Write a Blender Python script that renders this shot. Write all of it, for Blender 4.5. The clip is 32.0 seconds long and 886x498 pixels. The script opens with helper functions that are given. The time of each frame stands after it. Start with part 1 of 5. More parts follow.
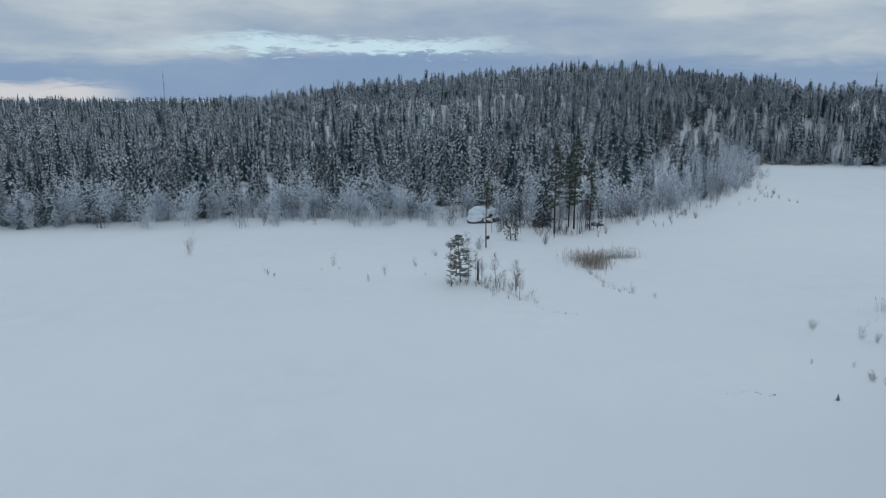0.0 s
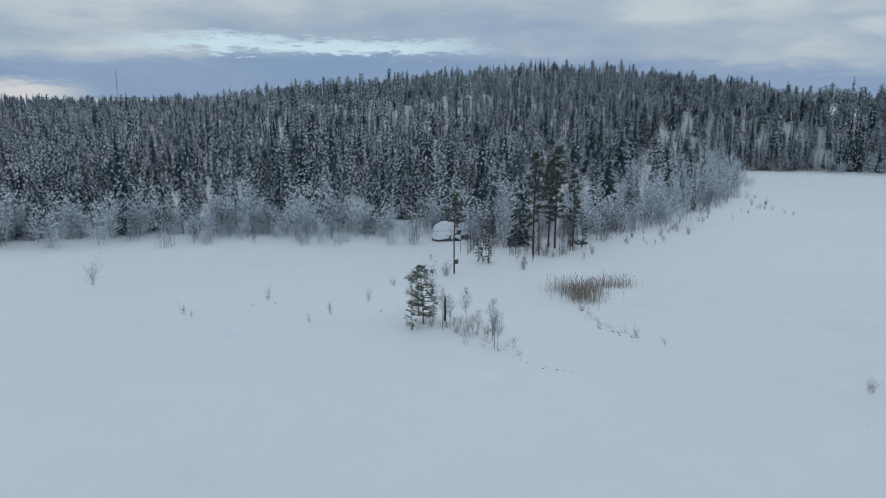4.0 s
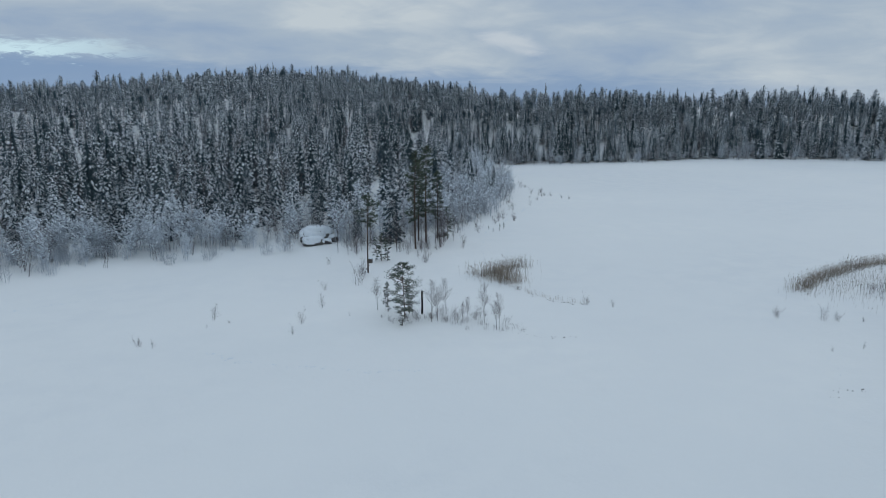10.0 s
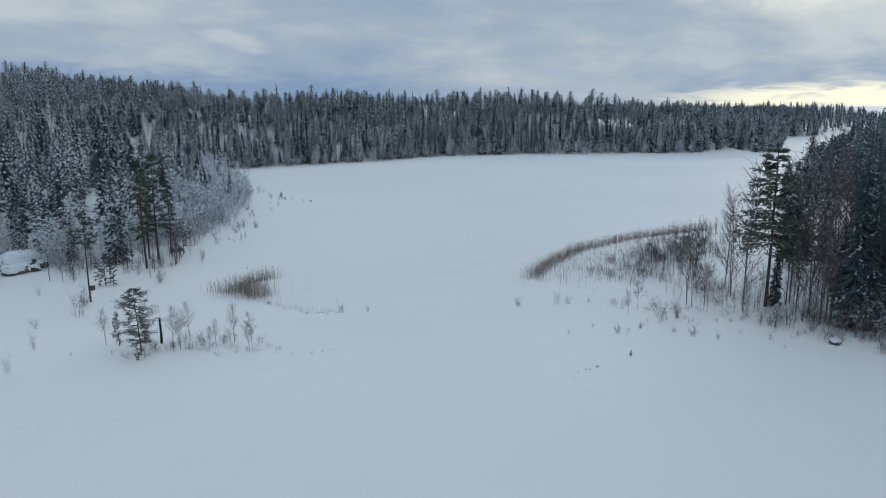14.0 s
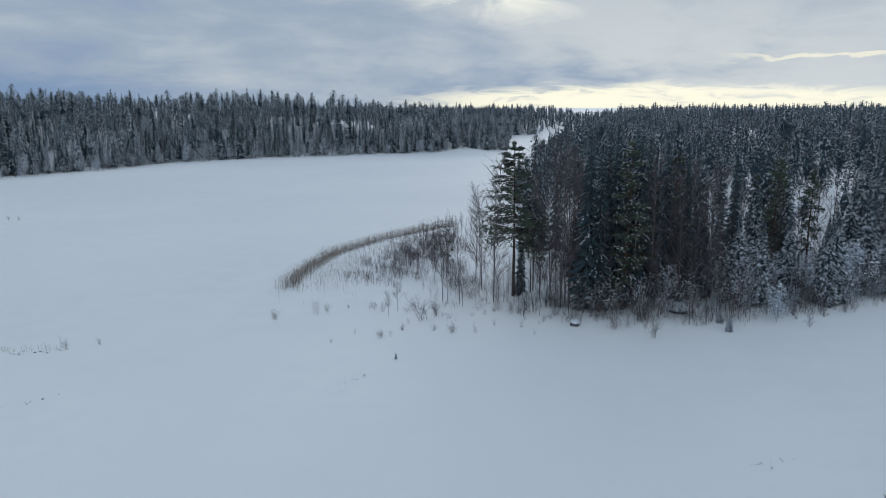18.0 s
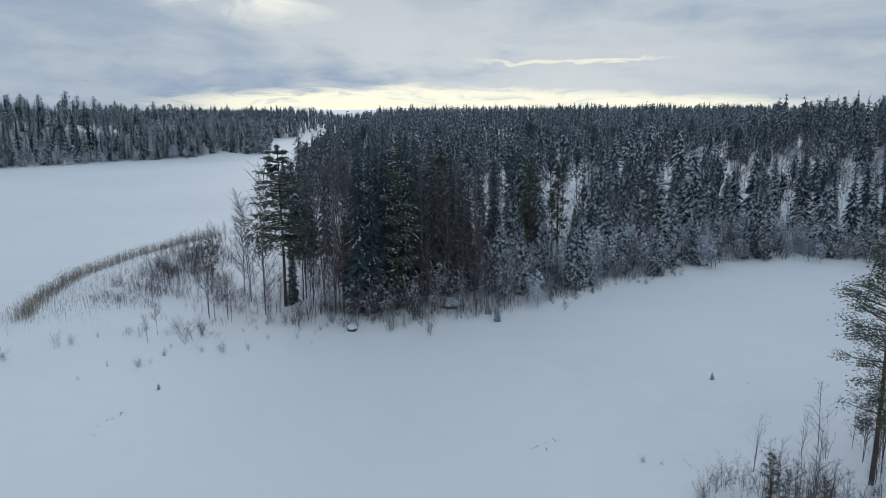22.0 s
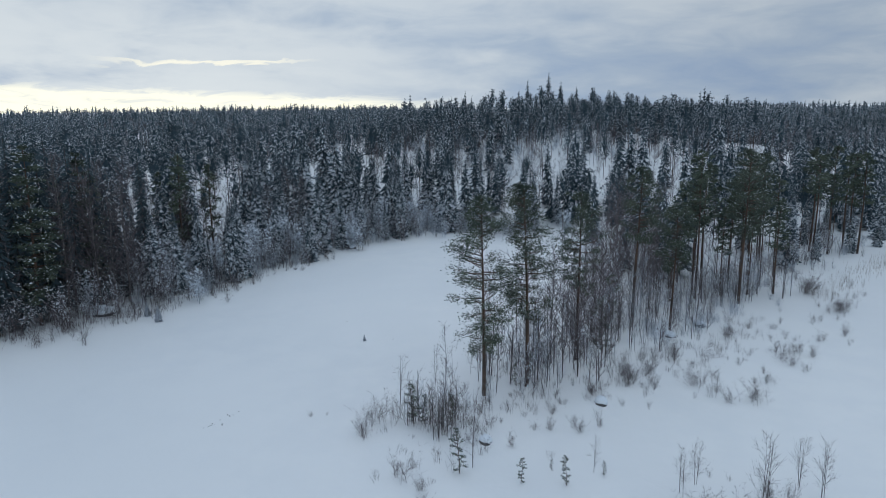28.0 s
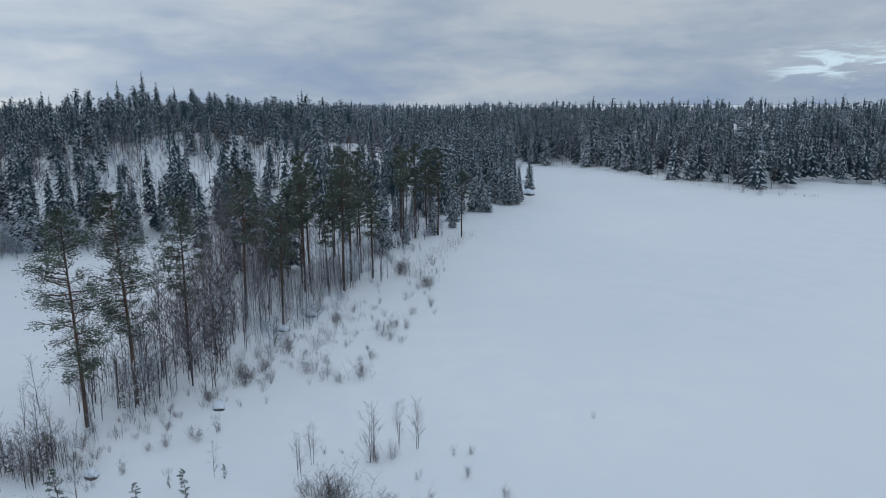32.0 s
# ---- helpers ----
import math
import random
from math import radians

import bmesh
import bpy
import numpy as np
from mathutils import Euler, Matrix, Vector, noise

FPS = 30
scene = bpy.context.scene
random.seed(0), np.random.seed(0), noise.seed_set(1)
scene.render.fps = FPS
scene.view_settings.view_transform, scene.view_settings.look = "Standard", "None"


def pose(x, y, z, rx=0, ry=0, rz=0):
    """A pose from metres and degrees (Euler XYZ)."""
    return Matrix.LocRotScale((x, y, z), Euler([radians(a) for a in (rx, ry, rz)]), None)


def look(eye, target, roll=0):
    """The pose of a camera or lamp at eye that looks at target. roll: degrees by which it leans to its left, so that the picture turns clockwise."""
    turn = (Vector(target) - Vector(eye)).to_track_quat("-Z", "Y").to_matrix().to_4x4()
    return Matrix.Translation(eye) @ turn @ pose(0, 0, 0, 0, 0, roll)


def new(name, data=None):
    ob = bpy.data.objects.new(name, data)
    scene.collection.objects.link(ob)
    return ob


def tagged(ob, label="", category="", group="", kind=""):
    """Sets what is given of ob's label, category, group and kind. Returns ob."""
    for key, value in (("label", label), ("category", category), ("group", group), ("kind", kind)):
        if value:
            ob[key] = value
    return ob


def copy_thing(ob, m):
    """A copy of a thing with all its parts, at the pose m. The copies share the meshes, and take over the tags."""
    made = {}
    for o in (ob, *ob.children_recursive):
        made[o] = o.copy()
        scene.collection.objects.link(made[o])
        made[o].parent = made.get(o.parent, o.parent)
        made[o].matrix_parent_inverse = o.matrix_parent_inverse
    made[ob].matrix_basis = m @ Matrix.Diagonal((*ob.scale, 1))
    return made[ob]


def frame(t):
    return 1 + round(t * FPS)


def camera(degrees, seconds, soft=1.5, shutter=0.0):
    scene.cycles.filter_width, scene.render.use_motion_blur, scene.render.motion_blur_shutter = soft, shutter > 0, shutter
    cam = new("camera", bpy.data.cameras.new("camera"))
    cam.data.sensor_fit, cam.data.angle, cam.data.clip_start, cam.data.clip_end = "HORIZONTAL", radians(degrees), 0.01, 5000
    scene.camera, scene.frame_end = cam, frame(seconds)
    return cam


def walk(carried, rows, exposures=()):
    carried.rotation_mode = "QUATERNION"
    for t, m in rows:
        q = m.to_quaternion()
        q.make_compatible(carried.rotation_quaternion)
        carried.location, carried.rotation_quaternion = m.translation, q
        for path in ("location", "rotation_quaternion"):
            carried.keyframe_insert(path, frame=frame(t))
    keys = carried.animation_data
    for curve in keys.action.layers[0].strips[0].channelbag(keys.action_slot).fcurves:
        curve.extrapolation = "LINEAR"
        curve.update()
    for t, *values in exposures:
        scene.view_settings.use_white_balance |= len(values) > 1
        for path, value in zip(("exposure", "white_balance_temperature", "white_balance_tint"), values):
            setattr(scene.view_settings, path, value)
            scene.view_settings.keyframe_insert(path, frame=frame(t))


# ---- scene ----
cam = camera(64.2, 32.0, soft=0.6)

# seconds, place (m), heading clockwise from +y, tilt down, lean to the right (degrees)
ROWS = [
    (0.0, -0.00, -0.00, 25.86, -0.00, 12.27, 0.07),
    (0.5, 0.25, 3.60, 25.74, -0.05, 12.23, -0.03),
    (1.0, 0.46, 7.03, 25.65, -0.07, 12.19, -0.14),
    (1.5, 0.65, 10.42, 25.64, -0.06, 12.21, -0.20),
    (2.0, 1.04, 13.65, 25.65, -0.14, 12.24, -0.19),
    (2.5, 1.24, 16.34, 25.73, -0.09, 12.22, -0.15),
    (3.0, 1.52, 18.01, 25.64, 0.64, 12.19, -0.12),
    (3.5, 1.31, 18.80, 25.53, 1.73, 12.22, -0.19),
    (4.0, 0.79, 19.34, 25.36, 2.85, 12.16, -0.39),
    (4.5, -0.35, 19.69, 25.20, 4.08, 12.04, -0.52),
    (6.5, -11.43, 21.17, 24.96, 9.88, 11.90, -0.72),
    (7.0, -14.98, 21.60, 24.95, 12.50, 11.87, -0.63),
    (7.5, -18.38, 22.03, 24.92, 15.81, 11.80, -0.57),
    (8.0, -21.52, 22.47, 24.92, 18.54, 11.73, -0.52),
    (8.5, -24.61, 23.02, 24.89, 20.99, 11.69, -0.40),
    (9.0, -27.55, 23.74, 24.88, 23.47, 11.71, -0.32),
    (9.5, -30.20, 24.35, 24.87, 26.05, 11.71, -0.23),
    (10.0, -31.60, 24.41, 24.81, 28.68, 11.65, -0.00),
    (10.5, -32.13, 24.63, 24.88, 31.48, 11.67, 0.02),
    (11.0, -32.18, 24.87, 24.96, 33.96, 11.69, 0.07),
    (11.5, -31.98, 25.24, 24.98, 36.35, 11.67, 0.14),
    (12.0, -31.69, 25.77, 25.01, 38.83, 11.67, 0.10),
    (12.5, -31.41, 26.28, 25.03, 41.48, 11.65, 0.03),
    (13.0, -31.02, 26.76, 25.08, 44.28, 11.67, 0.08),
    (13.5, -30.64, 27.19, 25.17, 47.07, 11.69, 0.07),
    (14.0, -30.28, 27.55, 25.22, 49.81, 11.69, 0.14),
    (14.5, -29.91, 28.01, 25.22, 52.59, 11.69, 0.10),
    (16.5, -28.34, 29.27, 25.15, 62.60, 11.63, 0.09),
    (17.0, -28.09, 29.48, 25.07, 65.03, 11.60, 0.10),
    (17.5, -27.69, 29.64, 25.06, 67.59, 11.58, 0.12),
    (18.0, -27.54, 29.68, 25.06, 70.18, 11.57, 0.17),
    (18.5, -27.31, 29.72, 24.98, 72.73, 11.51, 0.20),
    (19.0, -27.09, 29.94, 24.95, 75.22, 11.48, 0.20),
    (19.5, -26.85, 30.04, 24.91, 77.51, 11.46, 0.25),
    (20.0, -26.53, 30.10, 24.86, 79.83, 11.48, 0.25),
    (20.5, -26.19, 30.21, 24.85, 82.12, 11.46, 0.29),
    (21.0, -25.83, 30.30, 24.88, 84.26, 11.46, 0.29),
    (21.5, -25.50, 30.29, 24.94, 86.53, 11.45, 0.30),
    (22.0, -25.43, 30.24, 25.01, 89.05, 11.49, 0.33),
    (22.5, -25.49, 30.27, 25.02, 91.65, 11.50, 0.30),
    (23.0, -25.79, 30.25, 25.01, 94.19, 11.46, 0.36),
    (23.5, -26.19, 30.32, 24.98, 96.68, 11.40, 0.32),
    (24.0, -26.68, 30.32, 24.93, 98.91, 11.40, 0.35),
    (24.5, -27.24, 30.36, 24.87, 101.00, 11.39, 0.39),
    (25.0, -27.71, 30.38, 24.74, 103.14, 11.40, 0.42),
    (25.5, -28.20, 30.39, 24.63, 105.33, 11.39, 0.44),
    (27.5, -30.54, 30.85, 24.56, 114.28, 11.54, 0.56),
    (28.0, -31.13, 31.00, 24.51, 116.66, 11.54, 0.59),
    (28.5, -31.64, 31.12, 24.50, 119.08, 11.59, 0.59),
    (29.0, -32.18, 31.31, 24.45, 121.52, 11.59, 0.59),
    (29.5, -32.80, 31.62, 24.48, 124.04, 11.61, 0.56),
    (30.0, -33.32, 31.84, 24.51, 126.76, 11.66, 0.50),
    (30.5, -33.89, 31.97, 24.49, 131.30, 11.69, 0.50),
    (31.0, -34.07, 32.05, 24.52, 136.92, 11.73, 0.49),
    (31.5, -33.84, 31.66, 24.62, 142.07, 11.75, 0.41),
    (32.0, -32.97, 30.47, 24.65, 147.22, 11.70, 0.36),
]
walk(cam, [(t, pose(x, y, z, 90 - tilt, 0, -head) @ pose(0, 0, 0, 0, 0, -lean)) for t, x, y, z, head, tilt, lean in ROWS],
     exposures=[(0, -0.04, 6450, 10), (12, -0.02, 6450, 10), (16, -0.13, 6380, 11), (20, -0.13, 6330, 12), (25, 0.0, 6300, 12), (28, 0.05, 6280, 12), (32, 0.06, 6300, 13)])

# ---------------------------------------------------------------- light
SUN_AZ, SUN_EL = radians(84), radians(6)
world = bpy.data.worlds.new("winter_sky")
scene.world = world
world.use_nodes = True


class Nodes:
    """Short ways to write node trees."""

    def __init__(self, tree):
        self.tree = tree
        tree.nodes.clear()

    def add(self, kind, **kw):
        n = self.tree.nodes.new(kind)
        for k, v in kw.items():
            if k == "inputs":
                for i, x in v.items():
                    self.put(n.inputs[i], x)
            else:
                setattr(n, k, v)
        return n

    def put(self, socket, x):
        if isinstance(x, bpy.types.NodeSocket):
            self.tree.links.new(x, socket)
        else:
            socket.default_value = x

    def math(self, op, a, b=0.0, clamp=False):
        n = self.add("ShaderNodeMath", operation=op, use_clamp=clamp)
        self.put(n.inputs[0], a)
        self.put(n.inputs[1], b)
        return n.outputs[0]

    def vec(self, op, a, b=(0, 0, 0)):
        n = self.add("ShaderNodeVectorMath", operation=op)
        self.put(n.inputs[0], a)
        self.put(n.inputs[1], b)
        return n.outputs["Value"] if op in ("DOT_PRODUCT", "LENGTH") else n.outputs[0]

    def noise(self, vector, scale, detail=4, rough=0.5, distort=0.0):
        n = self.add("ShaderNodeTexNoise", inputs={"Scale": scale, "Detail": detail, "Roughness": rough, "Distortion": distort})
        if vector is not None:
            self.put(n.inputs["Vector"], vector)
        return n.outputs["Fac"]

    def ramp(self, fac, *stops):
        n = self.add("ShaderNodeValToRGB")
        e = n.color_ramp.elements
        while len(e) < len(stops):
            e.new(0.5)
        for i, (p, c) in enumerate(stops):
            e[i].position, e[i].color = p, (*c, 1) if isinstance(c, tuple) else (c, c, c, 1)
        self.put(n.inputs[0], fac)
        return n.outputs[0]

    def band(self, x, lo, hi, a=0.0, b=1.0):
        n = self.add("ShaderNodeMapRange", interpolation_type="SMOOTHSTEP")
        for i, v in enumerate((x, lo, hi, a, b)):
            self.put(n.inputs[i], v)
        return n.outputs[0]

    def mix(self, fac, a, b, mode="MIX"):
        n = self.add("ShaderNodeMix", data_type="RGBA", blend_type=mode)
        self.put(n.inputs[0], fac)
        self.put(n.inputs[6], a)
        self.put(n.inputs[7], b)
        return n.outputs[2]


def make_sky():
    """A low winter sun behind layered cloud: grey deck, a blue bank over the horizon, a clear strip to the north, a yellow gap near the sun."""
    n = Nodes(world.node_tree)
    d = n.add("ShaderNodeTexCoord").outputs["Generated"]
    sep = n.add("ShaderNodeSeparateXYZ", inputs={0: d})
    x, y, z = sep.outputs
    sky = n.add("ShaderNodeTexSky", sky_type="NISHITA", sun_disc=False, sun_elevation=SUN_EL, sun_rotation=SUN_AZ, air_density=1.0, dust_density=1.5)
    clear = n.mix(1.0, sky.outputs[0], (0.10, 0.10, 0.10, 1), "MULTIPLY")
    az = n.math("MULTIPLY", n.math("ARCTAN2", x, y), 57.2958)
    el = n.math("MULTIPLY", n.math("ARCSINE", z), 57.2958)
    # cloud forms, drawn out level near the horizon
    zz = n.math("ADD", n.math("MAXIMUM", z, 0.0), 0.16)
    flat = n.add("ShaderNodeCombineXYZ", inputs={0: n.math("DIVIDE", x, zz), 1: n.math("DIVIDE", y, zz), 2: n.math("MULTIPLY", z, 3.0)}).outputs[0]
    fine = n.noise(flat, 2.4, 8, 0.58, 0.7)
    rag = n.math("MULTIPLY", n.math("SUBTRACT", fine, 0.5), 1.0)
    zs = n.math("ADD", n.math("MAXIMUM", z, 0.0), 0.32)
    heaped = n.add("ShaderNodeCombineXYZ", inputs={0: n.math("DIVIDE", x, zs), 1: n.math("DIVIDE", y, zs), 2: n.math("MULTIPLY", z, 6.0)}).outputs[0]
    thick = n.math("ADD", n.math("MULTIPLY", n.noise(heaped, 0.95, 5, 0.5, 0.3), 0.74), n.math("MULTIPLY", n.noise(heaped, 4.0, 7, 0.56, 0.4), 0.26))
    deck = n.ramp(n.math("ADD", thick, n.math("MULTIPLY", n.band(el, 2.5, 10.0, -0.035, 0.05), n.band(el, 32.0, 13.0))), (0.37, (0.285, 0.365, 0.485)), (0.49, (0.375, 0.440, 0.515)), (0.60, (0.515, 0.556, 0.585)))
    # a darker blue bank low down, away from the sun
    off = n.math("ABSOLUTE", n.math("SUBTRACT", az, 92.0))
    bank_top = n.math("ADD", n.math("ADD", 3.4, n.math("MULTIPLY", rag, 2.2)), n.math("MULTIPLY", n.math("ABSOLUTE", n.math("ADD", az, 3.0)), -0.035))
    bank = n.math("MULTIPLY", n.band(n.math("SUBTRACT", bank_top, el), -0.7, 0.7), n.band(off, 20.0, 55.0))
    col = n.mix(n.math("MULTIPLY", bank, 0.8), deck, (0.205, 0.30, 0.455, 1))
    # lit cloud round the sun
    near = n.math("MULTIPLY", n.math("MULTIPLY", n.band(off, 34.0, 4.0), n.band(el, 13.0, 1.0)), 0.8)
    col = n.mix(n.math("MULTIPLY", near, n.band(thick, 0.38, 0.58)), col, (0.72, 0.73, 0.70, 1))
    # breaks high over the sun
    high = n.math("MULTIPLY", n.math("MULTIPLY", n.band(n.math("ABSOLUTE", n.math("SUBTRACT", az, n.math("ADD", 79.0, n.math("MULTIPLY", el, -0.6)))), 9.0, 1.0), n.band(el, 5.0, 8.5)), n.band(fine, 0.45, 0.68))
    col = n.mix(high, col, (1.05, 1.0, 0.84, 1))
    # the yellow gap over the horizon
    low_el = n.math("ADD", el, n.math("MULTIPLY", rag, 2.4))
    gap_top = n.math("SUBTRACT", 1.6, n.math("MULTIPLY", n.math("ABSOLUTE", n.math("SUBTRACT", az, 86.0)), 0.045))
    gap = n.math("MULTIPLY", n.band(n.math("SUBTRACT", gap_top, low_el), -0.35, 0.45), n.band(off, 30.0, 16.0))
    col = n.mix(n.math("MULTIPLY", gap, n.band(fine, 0.34, 0.52, 0.45, 1.0)), col, (1.10, 1.02, 0.78, 1))
    thin = n.math("MULTIPLY", n.math("MULTIPLY", n.band(n.math("ABSOLUTE", n.math("SUBTRACT", low_el, 3.3)), 0.28, 0.05), n.band(n.math("ABSOLUTE", n.math("SUBTRACT", az, 99.0)), 9.0, 3.0)), 0.8)
    col = n.mix(thin, col, (1.0, 0.92, 0.72, 1))
    # the clear strip to the north, and the broken blue in the south
    shred = n.noise(flat, 5.5, 6, 0.62, 1.2)
    strip_el = n.math("ADD", el, n.math("ADD", n.math("MULTIPLY", rag, 2.4), n.math("MULTIPLY", n.math("SUBTRACT", shred, 0.5), 1.6)))
    strip = n.math("MULTIPLY", n.math("MULTIPLY", n.band(strip_el, 3.0, 3.5), n.band(strip_el, 4.7, 3.9)), n.math("MULTIPLY", n.band(n.math("ABSOLUTE", n.math("ADD", az, 7.5)), 17.0, 6.0), n.band(shred, 0.30, 0.46, 0.35, 1.0)))
    col = n.mix(strip, col, n.mix(0.85, clear, (0.62, 0.80, 0.88, 1)))
    south = n.math("MULTIPLY", n.math("MULTIPLY", n.band(strip_el, 1.2, 2.2), n.band(strip_el, 4.2, 3.0)), n.math("MULTIPLY", n.band(n.math("ABSOLUTE", n.math("SUBTRACT", az, 176.0)), 6.0, 2.0), n.band(fine, 0.46, 0.56)))
    col = n.mix(south, col, (0.66, 0.80, 0.86, 1))
    puff_r = n.vec("LENGTH", n.add("ShaderNodeCombineXYZ", inputs={0: n.math("DIVIDE", n.math("SUBTRACT", az, 33.5), 3.0), 1: n.math("DIVIDE", n.math("SUBTRACT", el, n.math("SUBTRACT", 4.9, n.math("MULTIPLY", n.math("SUBTRACT", az, 33.5), 0.25))), 0.9)}).outputs[0])
    puff = n.band(n.math("ADD", puff_r, n.math("MULTIPLY", rag, 2.6)), 1.3, 0.1)
    col = n.mix(n.math("MULTIPLY", puff, 0.6), col, (0.60, 0.62, 0.64, 1))
    heap = n.math("MULTIPLY", n.band(n.math("ADD", el, n.math("MULTIPLY", rag, 1.6)), 1.2, 0.5), n.band(n.math("ABSOLUTE", n.math("ADD", az, 31.0)), 9.0, 4.0))
    col = n.mix(heap, col, (0.62, 0.60, 0.60, 1))
    # the deck is brightest overhead
    dusk = n.math("MULTIPLY", n.band(az, 112.0, 150.0, 1.0, 0.84), n.band(az, -180.0, -130.0, 0.84, 1.0))
    up = n.math("MULTIPLY", n.math("ADD", 1.0, n.band(z, 0.2, 0.75, 0.0, 0.27)), n.mix(n.band(z, 0.15, 0.4), dusk, (1, 1, 1, 1)))
    tone = n.add("ShaderNodeCombineColor", inputs={0: n.math("MULTIPLY", up, 1.01), 1: n.math("MULTIPLY", up, 1.055), 2: n.math("MULTIPLY", up, 1.08)}).outputs[0]
    bg = n.add("ShaderNodeBackground", inputs={"Color": n.mix(1.0, col, tone, "MULTIPLY"), "Strength": 1.0})
    n.add("ShaderNodeOutputWorld", inputs={"Surface": bg.outputs[0]})


make_sky()
sun = new("sun", bpy.data.lights.new("sun", "SUN"))
sun.data.energy, sun.data.angle, sun.data.color = 0.5, radians(20), (1.0, 0.96, 0.90)
sun.matrix_world = look((math.sin(SUN_AZ) * 100, math.cos(SUN_AZ) * 100, 100 * math.tan(radians(14))), (0, 0, 0))


# ---------------------------------------------------------------- materials
def material(name, rough=0.8):
    m = bpy.data.materials.new(name)
    m.use_nodes = True
    n = Nodes(m.node_tree)
    b = n.add("ShaderNodeBsdfPrincipled", inputs={"Roughness": rough})
    n.add("ShaderNodeOutputMaterial", inputs={"Surface": b.outputs[0]})
    return m, n, b


def two_tone(name, a, b, scale, rough=0.85, bump=0.0, fine=None, spread=(0.35, 0.65), tint=0.0):
    """A surface of two colours at a broad scale, speckled at a fine one, with relief. tint: how far pieces differ from one another."""
    m, n, p = material(name, rough)
    v = n.add("ShaderNodeTexCoord").outputs["Object"]
    c = n.mix(n.band(n.noise(v, scale, 4), *spread), (*a, 1), (*b, 1))
    f = n.noise(v, fine or scale * 9, 3)
    c = n.mix(n.math("MULTIPLY", n.math("SUBTRACT", f, 0.3), 0.5), c, (*[q * 0.55 for q in a], 1))
    if tint:
        r = n.add("ShaderNodeObjectInfo").outputs["Random"]
        i = n.add("ShaderNodeNewGeometry").outputs["Random Per Island"]
        k = n.math("ADD", 1 - tint, n.math("MULTIPLY", n.math("ADD", r, i), tint))
        c = n.mix(1.0, c, n.add("ShaderNodeCombineColor", inputs={0: k, 1: k, 2: k}).outputs[0], "MULTIPLY")
    n.put(p.inputs["Base Color"], c)
    if bump:
        n.put(p.inputs["Normal"], n.add("ShaderNodeBump", inputs={"Strength": bump, "Distance": 0.05, "Height": f}).outputs[0])
    return m


def snow_ground():
    m, n, p = material("snow_field", 0.65)
    v = n.add("ShaderNodeTexCoord").outputs["Object"]
    broad = n.noise(v, 0.018, 4, 0.55)
    drift = n.noise(v, 0.25, 5, 0.6)
    grain = n.noise(v, 3.0, 4, 0.6)
    c = n.mix(n.band(broad, 0.35, 0.65), (0.775, 0.795, 0.805, 1), (0.85, 0.86, 0.85, 1))
    c = n.mix(n.band(drift, 0.3, 0.7), c, (0.815, 0.83, 0.83, 1))
    n.put(p.inputs["Base Color"], c)
    h = n.math("ADD", n.math("MULTIPLY", drift, 0.9), n.math("MULTIPLY", grain, 0.12))
    n.put(p.inputs["Normal"], n.add("ShaderNodeBump", inputs={"Strength": 0.35, "Distance": 0.25, "Height": h}).outputs[0])
    return m


SNOW_GROUND = snow_ground()
SNOW = two_tone("settled_snow", (0.72, 0.78, 0.84), (0.79, 0.84, 0.88), 3.0, 0.6, 0.2)
SPRUCE = two_tone("spruce_needles", (0.024, 0.046, 0.056), (0.050, 0.082, 0.094), 0.6, 0.8, 0, 4, tint=0.35)


def dusted_needles(name, least):
    """Spruce needles with snow lodged among them, in flecks a hand to an arm long."""
    m, n, p = material(name, 0.75)
    v = n.add("ShaderNodeTexCoord").outputs["Object"]
    c = n.mix(n.band(n.noise(v, 0.6, 4), 0.35, 0.65), (0.020, 0.042, 0.054, 1), (0.044, 0.078, 0.096, 1))
    snow = n.math("MULTIPLY", n.band(n.noise(v, 2.0, 3, 0.6), least, least + 0.07), n.band(n.noise(v, 0.16, 3), 0.34, 0.50))
    n.put(p.inputs["Base Color"], n.mix(n.math("MULTIPLY", snow, 0.85), c, (0.76, 0.80, 0.84, 1)))
    return m


DUSTED, LIGHTLY_DUSTED = dusted_needles("snow_dusted_needles", 0.49), dusted_needles("lightly_dusted_needles", 0.54)
PINE = two_tone("pine_needles", (0.048, 0.072, 0.054), (0.098, 0.120, 0.082), 0.7, 0.75, 0, 4, tint=0.3)
BARK = two_tone("grey_bark", (0.052, 0.049, 0.049), (0.100, 0.092, 0.090), 2.0, 0.9, 0.4)
PINE_BARK = two_tone("pine_bark", (0.060, 0.046, 0.040), (0.135, 0.082, 0.056), 0.5, 0.9, 0.5)
BIRCH = two_tone("birch_bark", (0.10, 0.09, 0.085), (0.26, 0.24, 0.225), 2.2, 0.8, 0.3)
TWIG = two_tone("bare_twigs", (0.080, 0.068, 0.072), (0.170, 0.149, 0.156), 1.0, 0.9, 0, tint=0.3)
FROST = two_tone("frosted_twigs", (0.30, 0.33, 0.37), (0.53, 0.58, 0.64), 0.8, 0.8, 0, tint=0.25)
REED = two_tone("dry_reeds", (0.17, 0.14, 0.11), (0.31, 0.265, 0.22), 0.5, 0.85, 0, tint=0.35)
ROCK = two_tone("granite", (0.055, 0.055, 0.058), (0.13, 0.125, 0.12), 1.2, 0.85, 0.6)

